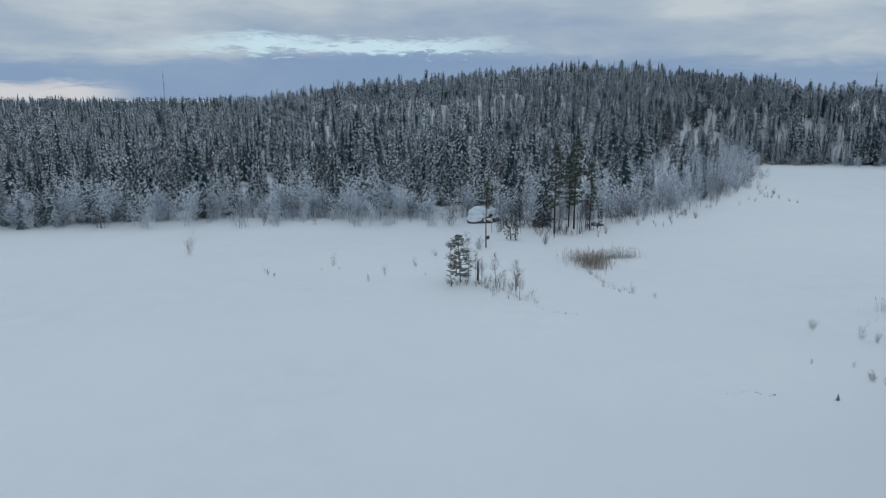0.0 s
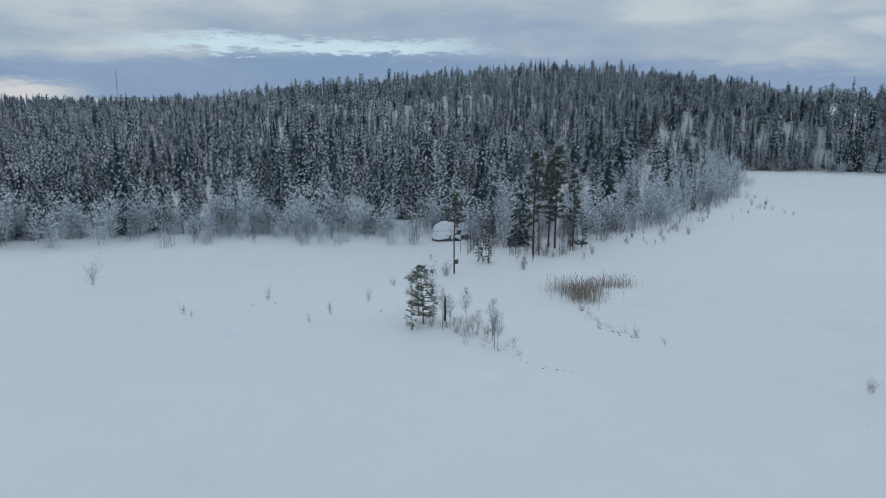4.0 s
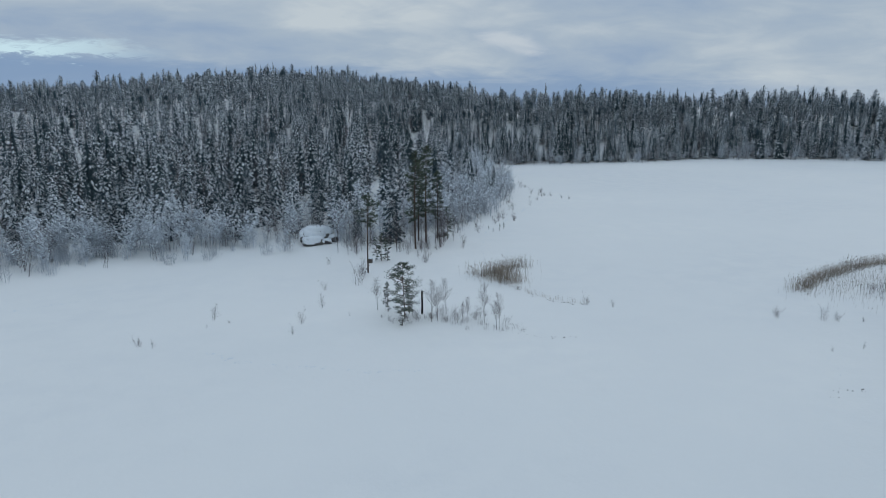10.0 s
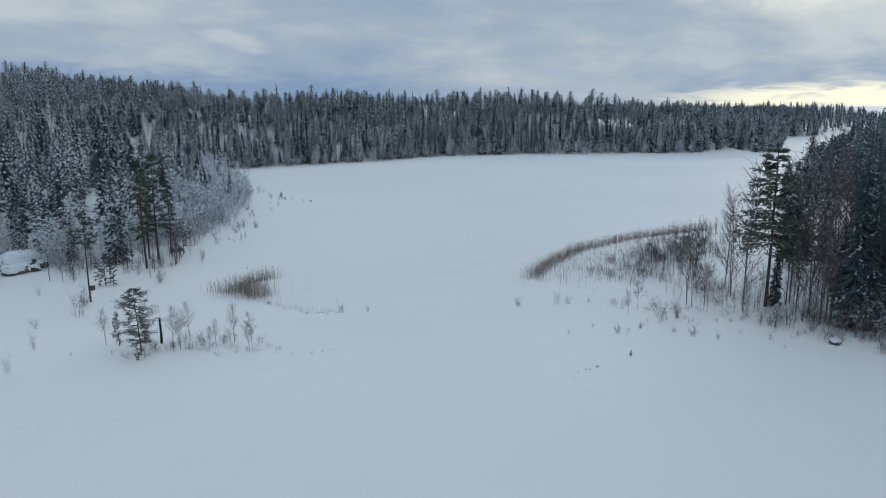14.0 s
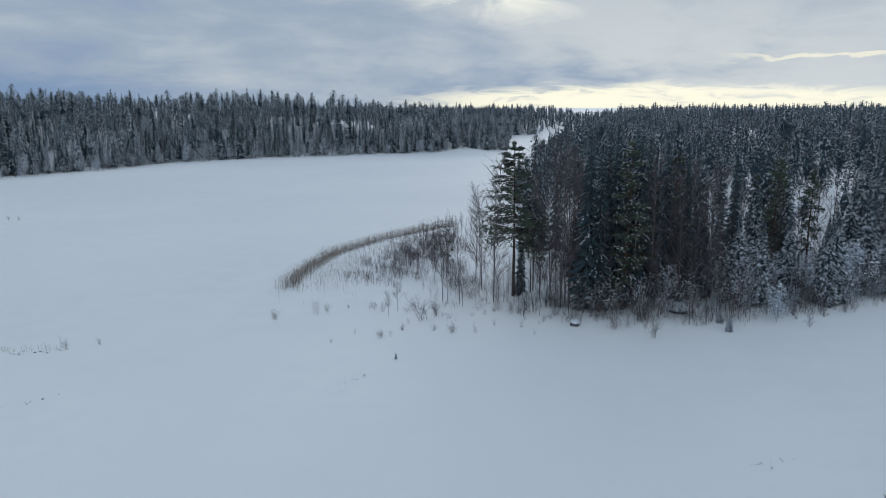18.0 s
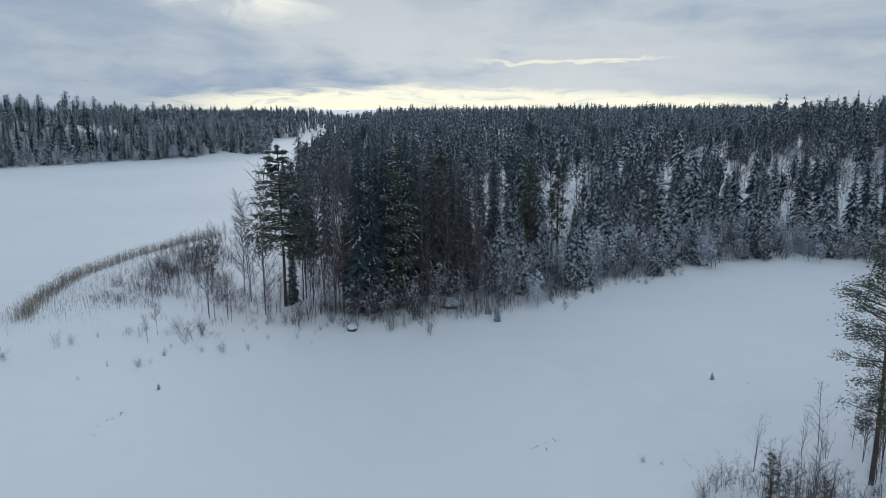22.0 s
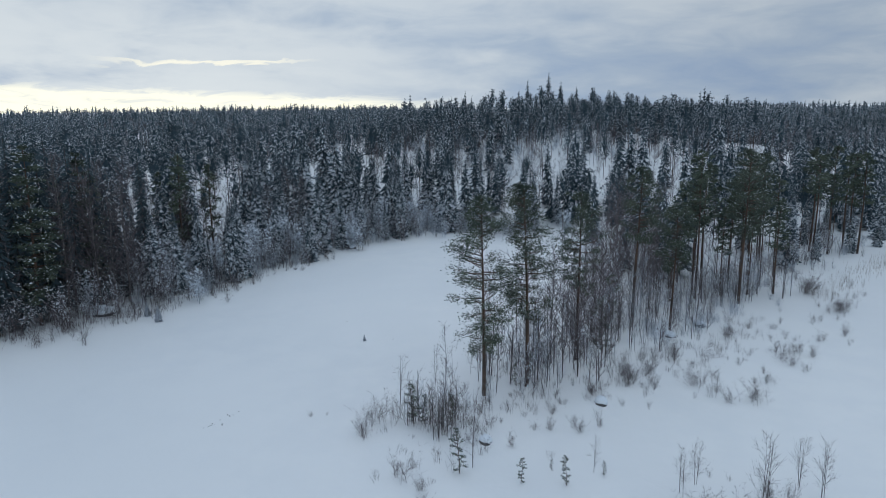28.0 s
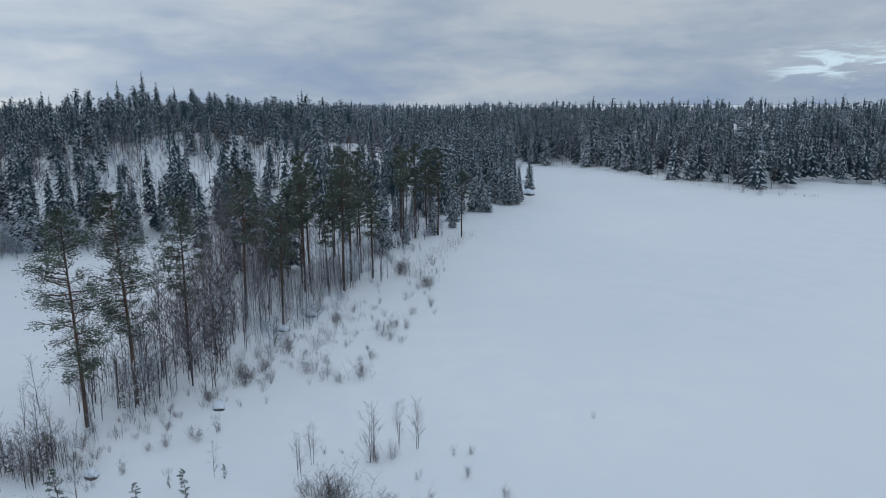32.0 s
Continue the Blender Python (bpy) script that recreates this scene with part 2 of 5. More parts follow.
# ---------------------------------------------------------------- the lie of the land
# shores of the frozen lake, as outlines of land
WEST = [(-420, 150), (-200, 128), (-90, 134), (-67, 137), (-45, 143), (-21, 143), (0, 137), (4, 112), (-2, 97), (4, 86), (13, 83), (26, 89), (22, 100), (24, 112), (38, 134),
        (54, 149), (72, 165), (92, 177), (94, 207), (112, 256), (124, 270), (150, 258), (187, 248), (226, 247), (249, 232), (268, 213),
        (300, 171), (305, 142), (308, 117), (335, 120), (362, 126), (430, 145), (530, 168), (560, 152), (900, 152), (900, 900), (-900, 900), (-900, 200)]
EAST = [(47, 74), (56, 85), (72, 88), (94, 87), (114, 76), (160, 84), (240, 92), (330, 104), (520, 120), (560, 148), (900, 148), (900, -700), (700, -300), (400, -300), (130, -260), (86, -226), (62, -172),
        (49, -141), (36, -88), (25, -52), (14, -32), (11, -16), (3, -2), (-8, -10), (-16, -8), (-6, 2), (6, 14), (18, 15), (25, 8), (29, -4), (44, -18), (62, -34), (76, -38), (86, -31), (84, -18),
        (81, -7), (70, 6), (61, 16), (57, 25), (52, 33), (52, 43), (46, 52), (45, 61)]
SOUTH = [(90, -222), (64, -224), (20, -190), (-2, -180), (-17, -178), (-36, -196), (-34, -246), (-120, -260), (-500, -240), (-900, -300), (-900, -900), (900, -900), (900, -300), (140, -262)]


# where the trees begin
WOOD_WEST = [(-420, 160), (-200, 131), (-90, 137), (-67, 141), (-45, 150), (-21, 149), (2, 148), (16, 144), (32, 143), (48, 158), (62, 176), (84, 205), (100, 240), (114, 275), (150, 262),
             (187, 251), (226, 250), (252, 235), (271, 216), (306, 177), (322, 151), (346, 128), (430, 149), (530, 171), (562, 155), (900, 153), (900, 900), (-900, 900)]
WOOD_EAST = [(54, 54), (62, 58), (72, 62), (85, 68), (112, 73), (160, 81), (330, 101), (520, 117), (562, 145), (900, 147), (900, -700), (700, -300), (400, -300), (132, -262), (89, -226), (66, -172), (53, -141), (41, -90),
             (31, -56), (24, -40), (20, -26), (18, -12), (17, 0), (21, 4), (27, -8), (44, -22), (62, -38), (76, -42), (90, -34), (88, -18), (85, -5), (74, 8), (65, 18), (60, 27), (57, 35), (55, 43)]


def inside_depth(poly, X, Y):
    """Signed distance to an outline, positive inside."""
    best = np.full(X.shape, 1e9)
    odd = np.zeros(X.shape, bool)
    for (x0, y0), (x1, y1) in zip(poly, poly[1:] + poly[:1]):
        ex, ey = x1 - x0, y1 - y0
        s = np.clip(((X - x0) * ex + (Y - y0) * ey) / (ex * ex + ey * ey), 0, 1)
        best = np.minimum(best, np.hypot(X - x0 - s * ex, Y - y0 - s * ey))
        if y0 != y1:
            odd ^= ((y0 > Y) != (y1 > Y)) & (X < x0 + (Y - y0) / ey * ex)
    return np.where(odd, best, -best)


def land_depth(X, Y):
    return np.maximum.reduce([inside_depth(p, X, Y) for p in (WEST, EAST, SOUTH)])


def ease(a):
    a = np.clip(a, 0, 1)
    return a * a * (3 - 2 * a)


# hills: centre, height, half-widths
HILLS = [(98, 432, 28, 112, 150), (-45, 432, 13, 95, 120), (-190, 420, 5, 120, 120), (275, 345, 15, 100, 75), (345, 250, 14, 60, 80), (168, -118, 13, 95, 80), (150, 15, 3, 90, 50),
         (430, -40, 7, 160, 150), (60, -420, 9, 300, 150)]


def waves(X, Y, s):
    """A gentle swell out of a few sines."""
    return (np.sin(X / s + 1.3) * np.cos(Y / s * 0.8 + 0.4) + 0.6 * np.sin(X / s * 1.9 + Y / s * 1.4) + 0.4 * np.cos(X / s * 0.7 - Y / s * 2.6)) / 2


def height(X, Y):
    X, Y = np.asarray(X, float), np.asarray(Y, float)
    d = land_depth(X, Y)
    hill = sum(a * np.exp(-((X - x) / u) ** 2 - ((Y - y) / v) ** 2) for x, y, a, u, v in HILLS)
    far = 8 * ease((np.hypot(X, Y) - 400) / 400)
    z = ease(d / 5) * 0.35 + ease((d - 3) / 48) * (np.maximum(hill, far) + 1.0 + 0.9 * waves(X, Y, 11))
    return z + 0.03 * waves(X, Y, 17) * (d < 1)


def mesh(name, V, F, mats, M=None, smooth=False):
    """A mesh from arrays of points and of triangles or quads."""
    V, F = np.asarray(V, np.float32), np.asarray(F, np.int32)
    k = F.shape[1]
    me = bpy.data.meshes.new(name)
    me.vertices.add(len(V))
    me.vertices.foreach_set("co", V.ravel())
    me.loops.add(F.size)
    me.loops.foreach_set("vertex_index", F.ravel())
    me.polygons.add(len(F))
    me.polygons.foreach_set("loop_start", np.arange(0, F.size, k, dtype=np.int32))
    for m in mats:
        me.materials.append(m)
    if M is not None:
        me.polygons.foreach_set("material_index", np.asarray(M, np.int32))
    if smooth:
        me.polygons.foreach_set("use_smooth", np.ones(len(F), bool))
    me.update(calc_edges=True)
    return me


def make_ground():
    def axis(lo, hi, step):
        mid = list(np.arange(lo, hi + 1, step))
        out = [40, 100, 200, 400, 800, 1500, 4200]
        return np.array([lo - q for q in reversed(out)] + mid + [hi + q for q in out])
    xs, ys = axis(-260, 540, 4.0), axis(-420, 480, 4.0)
    X, Y = np.meshgrid(xs, ys)
    V = np.stack([X, Y, height(X, Y)], -1).reshape(-1, 3)
    i = np.arange(len(ys) - 1)[:, None] * len(xs) + np.arange(len(xs) - 1)
    F = np.stack([i, i + 1, i + 1 + len(xs), i + len(xs)], -1).reshape(-1, 4)
    tagged(new("ground", mesh("ground", V, F, [SNOW_GROUND], smooth=True)), "snow-covered lake ice and forest floor", "snow", kind="structure")


make_ground()

# ---------------------------------------------------------------- plants, as clouds of triangles


class Soup:
    """Collects triangles with a material each."""

    def __init__(self):
        self.v, self.f, self.m, self.n = [], [], [], 0

    def add(self, V, F, m):
        V, F = np.asarray(V, float).reshape(-1, 3), np.asarray(F, int).reshape(-1, 3)
        self.v.append(V)
        self.f.append(F + self.n)
        self.m.append(np.full(len(F), m))
        self.n += len(V)

    def quads(self, Q, m):
        """Q: (n, 4, 3) corners."""
        Q = np.asarray(Q, float).reshape(-1, 4, 3)
        i = np.arange(len(Q))[:, None] * 4
        self.add(Q, np.concatenate([i + [0, 1, 2], i + [0, 2, 3]]), m)

    def stick(self, P, r0, r1, m, sides=4):
        """A tapered, bent rod along the points P."""
        P = np.asarray(P, float)
        k = len(P)
        d = np.gradient(P, axis=0)
        d /= np.linalg.norm(d, axis=1, keepdims=True) + 1e-9
        a = np.cross(d, [0.31, 0.17, 0.93] if abs(d[0, 2]) < 0.9 else [1, 0.2, 0])
        a /= np.linalg.norm(a, axis=1, keepdims=True) + 1e-9
        b = np.cross(d, a)
        r = np.linspace(r0, r1, k)[:, None]
        ring = [P + r * (a * math.cos(q) + b * math.sin(q)) for q in np.arange(sides) * 2 * math.pi / sides]
        V = np.stack(ring, 1).reshape(-1, 3)
        i = (np.arange(k - 1)[:, None] * sides + np.arange(sides)).ravel()
        j = (np.arange(k - 1)[:, None] * sides + (np.arange(sides) + 1) % sides).ravel()
        self.add(V, np.concatenate([np.stack([i, j, j + sides], 1), np.stack([i, j + sides, i + sides], 1)]), m)

    def arrays(self):
        return np.concatenate(self.v), np.concatenate(self.f), np.concatenate(self.m)


def spruce_crown(rng, H, step, per, snowy=0.6, width=0.17):
    """Drooping whorls, each bough a folded spray with side sprigs and a line of snow on its back. Materials: 0 needles, 1 snow."""
    s = Soup()
    z, tips, caps = H * rng.uniform(0.04, 0.10), [], []
    while z < H * 0.985:
        t = z / H
        R = H * width * (1 - t) ** 0.9 * min(1.0, 0.65 + 3 * t) + 0.015 * H
        for a in np.arange(per) * 2 * math.pi / per + rng.uniform(0, 6):
            a += rng.normal(0, 0.28)
            r = R * rng.uniform(0.55, 1.15)
            o, n = np.array([math.cos(a), math.sin(a), 0]), np.array([-math.sin(a), math.cos(a), 0])
            zz, drop = z + rng.normal(0, step * 0.35), r * rng.uniform(0.25, 0.6)
            p0, p1, p2 = o * 0.05 * r + [0, 0, zz + 0.1 * r], o * 0.6 * r + [0, 0, zz - drop * 0.45], o * r + [0, 0, zz - drop * 0.9]
            for sg in (-1, 1):
                w = r * rng.uniform(0.07, 0.17)
                e1 = p1 + sg * n * w - o * 0.1 * r - [0, 0, w * 0.9]
                e2 = p1 * 0.35 + p2 * 0.65 + sg * n * w * 0.75 - [0, 0, w * 0.9]
                tips += [[p0, p1, e1], [p1, p2, e2], [p1, e2, e1]]
            if rng.random() < snowy:
                up = np.array([0, 0, 0.004 * H])
                for k in range(3):
                    u = 0.2 + 0.27 * k + rng.uniform(0, 0.2)
                    q0, q2 = [p0 + (p1 - p0) * g * 1.667 if g < 0.6 else p1 + (p2 - p1) * (g - 0.6) * 2.5 for g in (u, min(u + rng.uniform(0.1, 0.24), 1.0))]
                    w = r * rng.uniform(0.03, 0.075)
                    m = (q0 + q2) / 2 + n * rng.normal(0, 0.05 * r)
                    caps.append([q0 + up, m + up * 1.5 + n * w - [0, 0, w * 0.5], q2 + up, m + up * 1.5 - n * w - [0, 0, w * 0.5]])
        z += step * (1.15 - 0.45 * t)
    s.add(tips, np.arange(len(tips) * 3), 0)
    if caps:
        s.quads(caps, 1)
    s.stick([[0, 0, H * 0.9], [0, 0, H * 1.01]], 0.005 * H, 0.001 * H, 0, 3)
    return s.arrays()


def trunk_mesh(rng, H, r, mat, bend=0.15, sides=7):
    s = Soup()
    k = 7
    t = np.linspace(0, 1, k)
    P = np.stack([bend * np.sin(t * 2.2 + rng.uniform(0, 6)) * t, bend * np.cos(t * 1.7 + rng.uniform(0, 6)) * t, t * H], 1)
    P[0, 2] = -0.4
    s.stick(P, r, r * 0.18, 0, sides)
    V, F, M = s.arrays()
    return mesh("trunk", V, F, [mat], M, True), P


def pine_crown(rng, H, P, clumps, tufts, low=0.42, spread=0.17, snowy=0.12, size=0.34, cone=0.0):
    """Level limbs with flattened needle clumps. Materials: 0 needles, 1 snow, 2 bark."""
    s = Soup()
    Q, S = [], []
    n = max(6, clumps)
    for i in range(n):
        t = low + (1 - low) * ((i + rng.random()) / n) ** (1 + 0.6 * cone)
        if cone:
            t = low + (1 - low) * (round((t - low) / (1 - low) * 13) / 13 + rng.normal(0, 0.008))
            t = min(max(t, low), 0.995)
        base = np.array([np.interp(t * H, P[:, 2], P[:, k]) for k in range(3)])
        u = (t - low) / (1 - low)
        R = H * spread * ((1 - cone) * (0.55 + 1.8 * u * (1 - u) - 0.45 * u ** 3) + cone * (1.15 * (1 - u) ** 0.9 + 0.05)) * rng.uniform(0.55, 1.15)
        a = rng.uniform(0, 6.283)
        o = np.array([math.cos(a), math.sin(a), 0])
        lift = R * (rng.uniform(-0.15, 0.25) + 0.5 * u - 0.35 * cone)
        tip = base + o * R + [0, 0, lift]
        mid = base + o * R * 0.5 + [0, 0, lift * 0.3]
        s.stick([base, mid, tip], 0.02 + 0.018 * R, 0.012, 2, 3)
        for c, w in ((tip, 1.0), (base * 0.42 + tip * 0.58 + rng.normal(0, 0.018 * H, 3) * [1, 1, 0.4], 0.85), (base * 0.2 + tip * 0.8 + rng.normal(0, 0.022 * H, 3) * [1, 1, 0.3], 0.8)):
            k = max(3, int(tufts * w))
            rr = (0.016 * H * (1 - 0.85 * cone * u) + 0.20 * R) * w
            C = c + rng.normal(0, 1, (k, 3)) * [rr * 0.48, rr * 0.48, rr * (0.34 - 0.18 * cone)]
            A = rng.normal(0, 1, (k, 3)) * [1, 1, 0.45]
            A /= np.linalg.norm(A, axis=1, keepdims=True)
            B = np.cross(A, rng.normal(0, 1, (k, 3)))
            B /= np.linalg.norm(B, axis=1, keepdims=True)
            L, W = size * rng.uniform(0.6, 1.2, (k, 1)), size * 0.30 * rng.uniform(0.6, 1.2, (k, 1))
            Q.append(np.stack([C - A * L, C - B * W, C + A * L, C + B * W], 1))
            ks = rng.binomial(k, snowy)
            if ks:
                C2 = C[:ks] + [0, 0, 0.08]
                A2, B2 = A[:ks] * L[:ks] * 0.7, B[:ks] * W[:ks] * 0.9
                S.append(np.stack([C2 - A2, C2 - B2, C2 + A2, C2 + B2], 1))
    s.quads(np.concatenate(Q), 0)
    if S:
        s.quads(np.concatenate(S), 1)
    return s.arrays()


def put_together(kinds, places):
    """One cloud of triangles out of many plants. places: kind, x, y, z, turn, size."""
    V, F, M, n = [], [], [], 0
    for k, x, y, z, a, c in places:
        v, f, m = kinds[k]
        R = np.array([[math.cos(a), -math.sin(a), 0], [math.sin(a), math.cos(a), 0], [0, 0, 1]]) * c
        V.append((v @ R.T + [x, y, z]).astype(np.float32))
        F.append(f + n)
        M.append(m)
        n += len(v)
    return np.concatenate(V), np.concatenate(F), np.concatenate(M)


def layered_spruce(rng, H, whorls, per, width, snowy, low=0.05, fine=True, load=(0.35, 0.68), slim=0.31):
    """A spruce crown in drooping whorls: each bough a ridged spray that hangs at its edges, with a pad of snow on its back. Materials: 0 needles, 1 snow."""
    T, C = [], []
    for i in range(whorls):
        t = low + (0.97 - low) * ((i + 0.5 + rng.uniform(-0.3, 0.3)) / whorls) ** 0.9
        R = H * width * (1 - t) ** 0.68 * min(1.0, 0.72 + 2.0 * t) + 0.010 * H
        for j in range(per if t < 0.85 else max(3, per - 2)):
            a = i * 2.4 + j * 6.283 / per + rng.normal(0, 0.25)
            r = R * rng.uniform(0.68, 1.18)
            o, s = np.array([math.cos(a), math.sin(a), 0]), np.array([-math.sin(a), math.cos(a), 0])
            z = H * t + rng.normal(0, 0.012 * H)
            w = max(slim * r * rng.uniform(0.75, 1.25), 0.14)
            fall = r * rng.uniform(0.30, 0.62)
            p, c, q = np.array([0, 0, z + 0.22 * r]), o * 0.56 * r + [0, 0, z - 0.22 * fall], o * r + [0, 0, z - fall]
            l, m = c + s * w - o * 0.06 * r - [0, 0, 0.85 * w], c - s * w - o * 0.06 * r - [0, 0, 0.85 * w]
            T += [[p, c, l], [p, m, c], [c, q, l], [c, m, q]] if fine else [[p, q, l], [p, m, q]]
            if rng.random() < snowy:
                k, u = rng.uniform(*load), np.array([0, 0, 0.05 + 0.03 * w])
                g = c + (p - c) * rng.uniform(0.0, 0.55) + u
                e, f = c + (l - c) * k + u, c + (m - c) * k * rng.uniform(0.6, 1.0) + u
                h = c + (q - c) * rng.uniform(0.75, 1.02) + u
                C += [[g, h, e], [g, f, h]]
    s = Soup()
    s.add(T, np.arange(len(T) * 3), 0)
    if C:
        s.add(C, np.arange(len(C) * 3), 1)
    R = 0.34 * H * width
    for k in range(5):
        b, d = k * 1.257, (k + 1) * 1.257
        s.add([[R * math.cos(b), R * math.sin(b), H * low], [R * math.cos(d), R * math.sin(d), H * low], [0, 0, H * 0.97]], [0, 1, 2], 0)
    s.add([[0.05, 0, H * 0.93], [-0.03, 0.05, H * 0.93], [0, 0, H * 1.01]], [0, 1, 2], 0)
    return s.arrays()


def pine_cloud(rng, H, clumps, tufts, low, spread, size, snowy=0.3, top=0.35):
    """A light pine crown: needle pads at the ends of level limbs, rounded to the top, with snow lying on the pads."""
    s, Q, S = Soup(), [], []
    for i in range(clumps):
        u = (i + rng.random()) / clumps
        a, R = i * 2.4 + rng.normal(0, 0.4), H * spread * (0.12 + top * math.sin(math.pi * u) + (1 - top) * (1 - u) ** 0.45) * rng.uniform(0.45, 1.0)
        c = np.array([math.cos(a) * R, math.sin(a) * R, H * (low + (1 - low) * u) - 0.12 * R])
        w = 0.26 + 0.34 * (1 - u)
        C = c + rng.normal(0, 1, (tufts, 3)) * [w, w, 0.20]
        A = rng.normal(0, 1, (tufts, 3)) * [1, 1, 0.35]
        A /= np.linalg.norm(A, axis=1, keepdims=True)
        B = np.cross(A, rng.normal(0, 0.5, (tufts, 3)) + [0, 0, 0.7])
        B /= np.linalg.norm(B, axis=1, keepdims=True)
        Q.append(np.stack([C - A * size, C + B * size * 0.8 - [0, 0, 0.12], C + A * size], 1))
        k = rng.binomial(tufts, snowy)
        if k:
            D = C[:k] + [0, 0, 0.16]
            S.append(np.stack([D - A[:k] * size * 0.8 * [1, 1, 0.2], D + B[:k] * size * 0.6 * [1, 1, 0.2], D + A[:k] * size * 0.8 * [1, 1, 0.2]], 1))
    R, z0 = 0.42 * H * spread, H * (low + 0.55 * (1 - low))
    for k in range(5):
        b, d = k * 1.257, (k + 1) * 1.257
        e, f = [R * math.cos(b), R * math.sin(b), z0], [R * math.cos(d), R * math.sin(d), z0]
        s.add([e, f, [0, 0, H * 0.98], f, e, [0, 0, H * (low + 0.15 * (1 - low))]], [0, 1, 2, 3, 4, 5], 0)
    for T, m in ((Q, 0), (S, 1)):
        if T:
            T = np.concatenate(T)
            s.add(T, np.arange(len(T) * 3), m)
    return s.arrays()


def twigs(rng, H, stems=8, limbs=6, forks=3, thick=0.03, fan=0.35, m=0, first=0.25, reach=0.36, rise=0.9, base=0.25):
    """Bare growth: stems, limbs and forks, each limb a thin blade."""
    s, T = Soup(), []

    def blade(p, q, w):
        d = q - p
        n = np.cross(d, rng.normal(0, 1, 3))
        n *= w / (np.linalg.norm(n) + 1e-9)
        T.append([p - n, p + n, q])

    for _ in range(stems):
        a, l = rng.uniform(0, 6.283), H * (rng.uniform(0.55, 1.0) if stems > 1 else 1.0)
        out = l * (rng.uniform(0.04, fan) if stems > 1 else rng.uniform(0, 0.07))
        b = rng.normal(0, base, 2) if stems > 1 else np.zeros(2)
        t = np.array([0, 0.35, 0.7, 1.0])
        P = np.stack([b[0] + math.cos(a) * out * t ** 1.4 + rng.normal(0, 0.014 * l, 4) * t, b[1] + math.sin(a) * out * t ** 1.4 + rng.normal(0, 0.014 * l, 4) * t, l * t - 0.15 * (t == 0)], 1)
        if stems == 1:
            s.stick(P, thick, thick * 0.15, m, 3)
        else:
            n = rng.normal(0, 1, 3) * [1, 1, 0.1]
            n *= thick / np.linalg.norm(n)
            w = np.array([1.0, 0.8, 0.5, 0.1])[:, None]
            s.quads([[P[i] - n * w[i], P[i] + n * w[i], P[i + 1] + n * w[i + 1], P[i + 1] - n * w[i + 1]] for i in range(3)], m)
        for j in range(limbs):
            u = first + (0.97 - first) * (j + rng.random()) / limbs
            p = np.array([np.interp(u, t, P[:, k]) for k in range(3)])
            c, L = rng.uniform(0, 6.283), l * (reach * (1.08 - u) + 0.07) * rng.uniform(0.6, 1.2)
            d = np.array([math.cos(c) * 0.6, math.sin(c) * 0.6, rise * rng.uniform(0.6, 1.1)])
            q = p + d * L
            blade(p, q, thick * 0.6)
            for _ in range(forks):
                p2 = p + (q - p) * rng.uniform(0.2, 0.95)
                blade(p2, p2 + (d + rng.normal(0, 0.5, 3)) * L * 0.5 * rng.uniform(0.5, 1.1), thick * 0.42)
    s.add(T, np.arange(len(T) * 3), m)
    return s.arrays()


def laden(rng, plant, dabs, size, m=1):
    """Bare growth with lumps of snow lodged along its limbs."""
    V, F, M = plant
    s = Soup()
    s.add(V, F, 0)
    s.m = [M]
    i = rng.integers(len(F), size=dabs)
    u = rng.uniform(0.1, 0.95, (dabs, 1))
    C = V[F[i, 0]] * (1 - u) + V[F[i, 2]] * u + [0, 0, 0.03]
    d = V[F[i, 2]] - V[F[i, 0]]
    d = d / (np.linalg.norm(d, axis=1, keepdims=True) + 1e-6) * [1, 1, 0.5]
    n = np.cross(d, [0, 0, 1]) + rng.normal(0, 0.25, (dabs, 3))
    L, W = size * rng.uniform(0.5, 1.3, (dabs, 1)), size * rng.uniform(0.25, 0.6, (dabs, 1))
    s.quads(np.stack([C - d * L, C - n * W, C + d * L, C + n * W + [0, 0, 0.02]], 1), m)
    return s.arrays()


# ---------------------------------------------------------------- woods, joined where nobody could count them
def with_trunk(crown, H, r, m):
    s = Soup()
    s.add(crown[0], crown[1], 0)
    s.m = [crown[2]]
    s.stick([[0, 0, -0.6], [0, 0, H * 0.82]], r, r * 0.3, m, 3)
    return s.arrays()


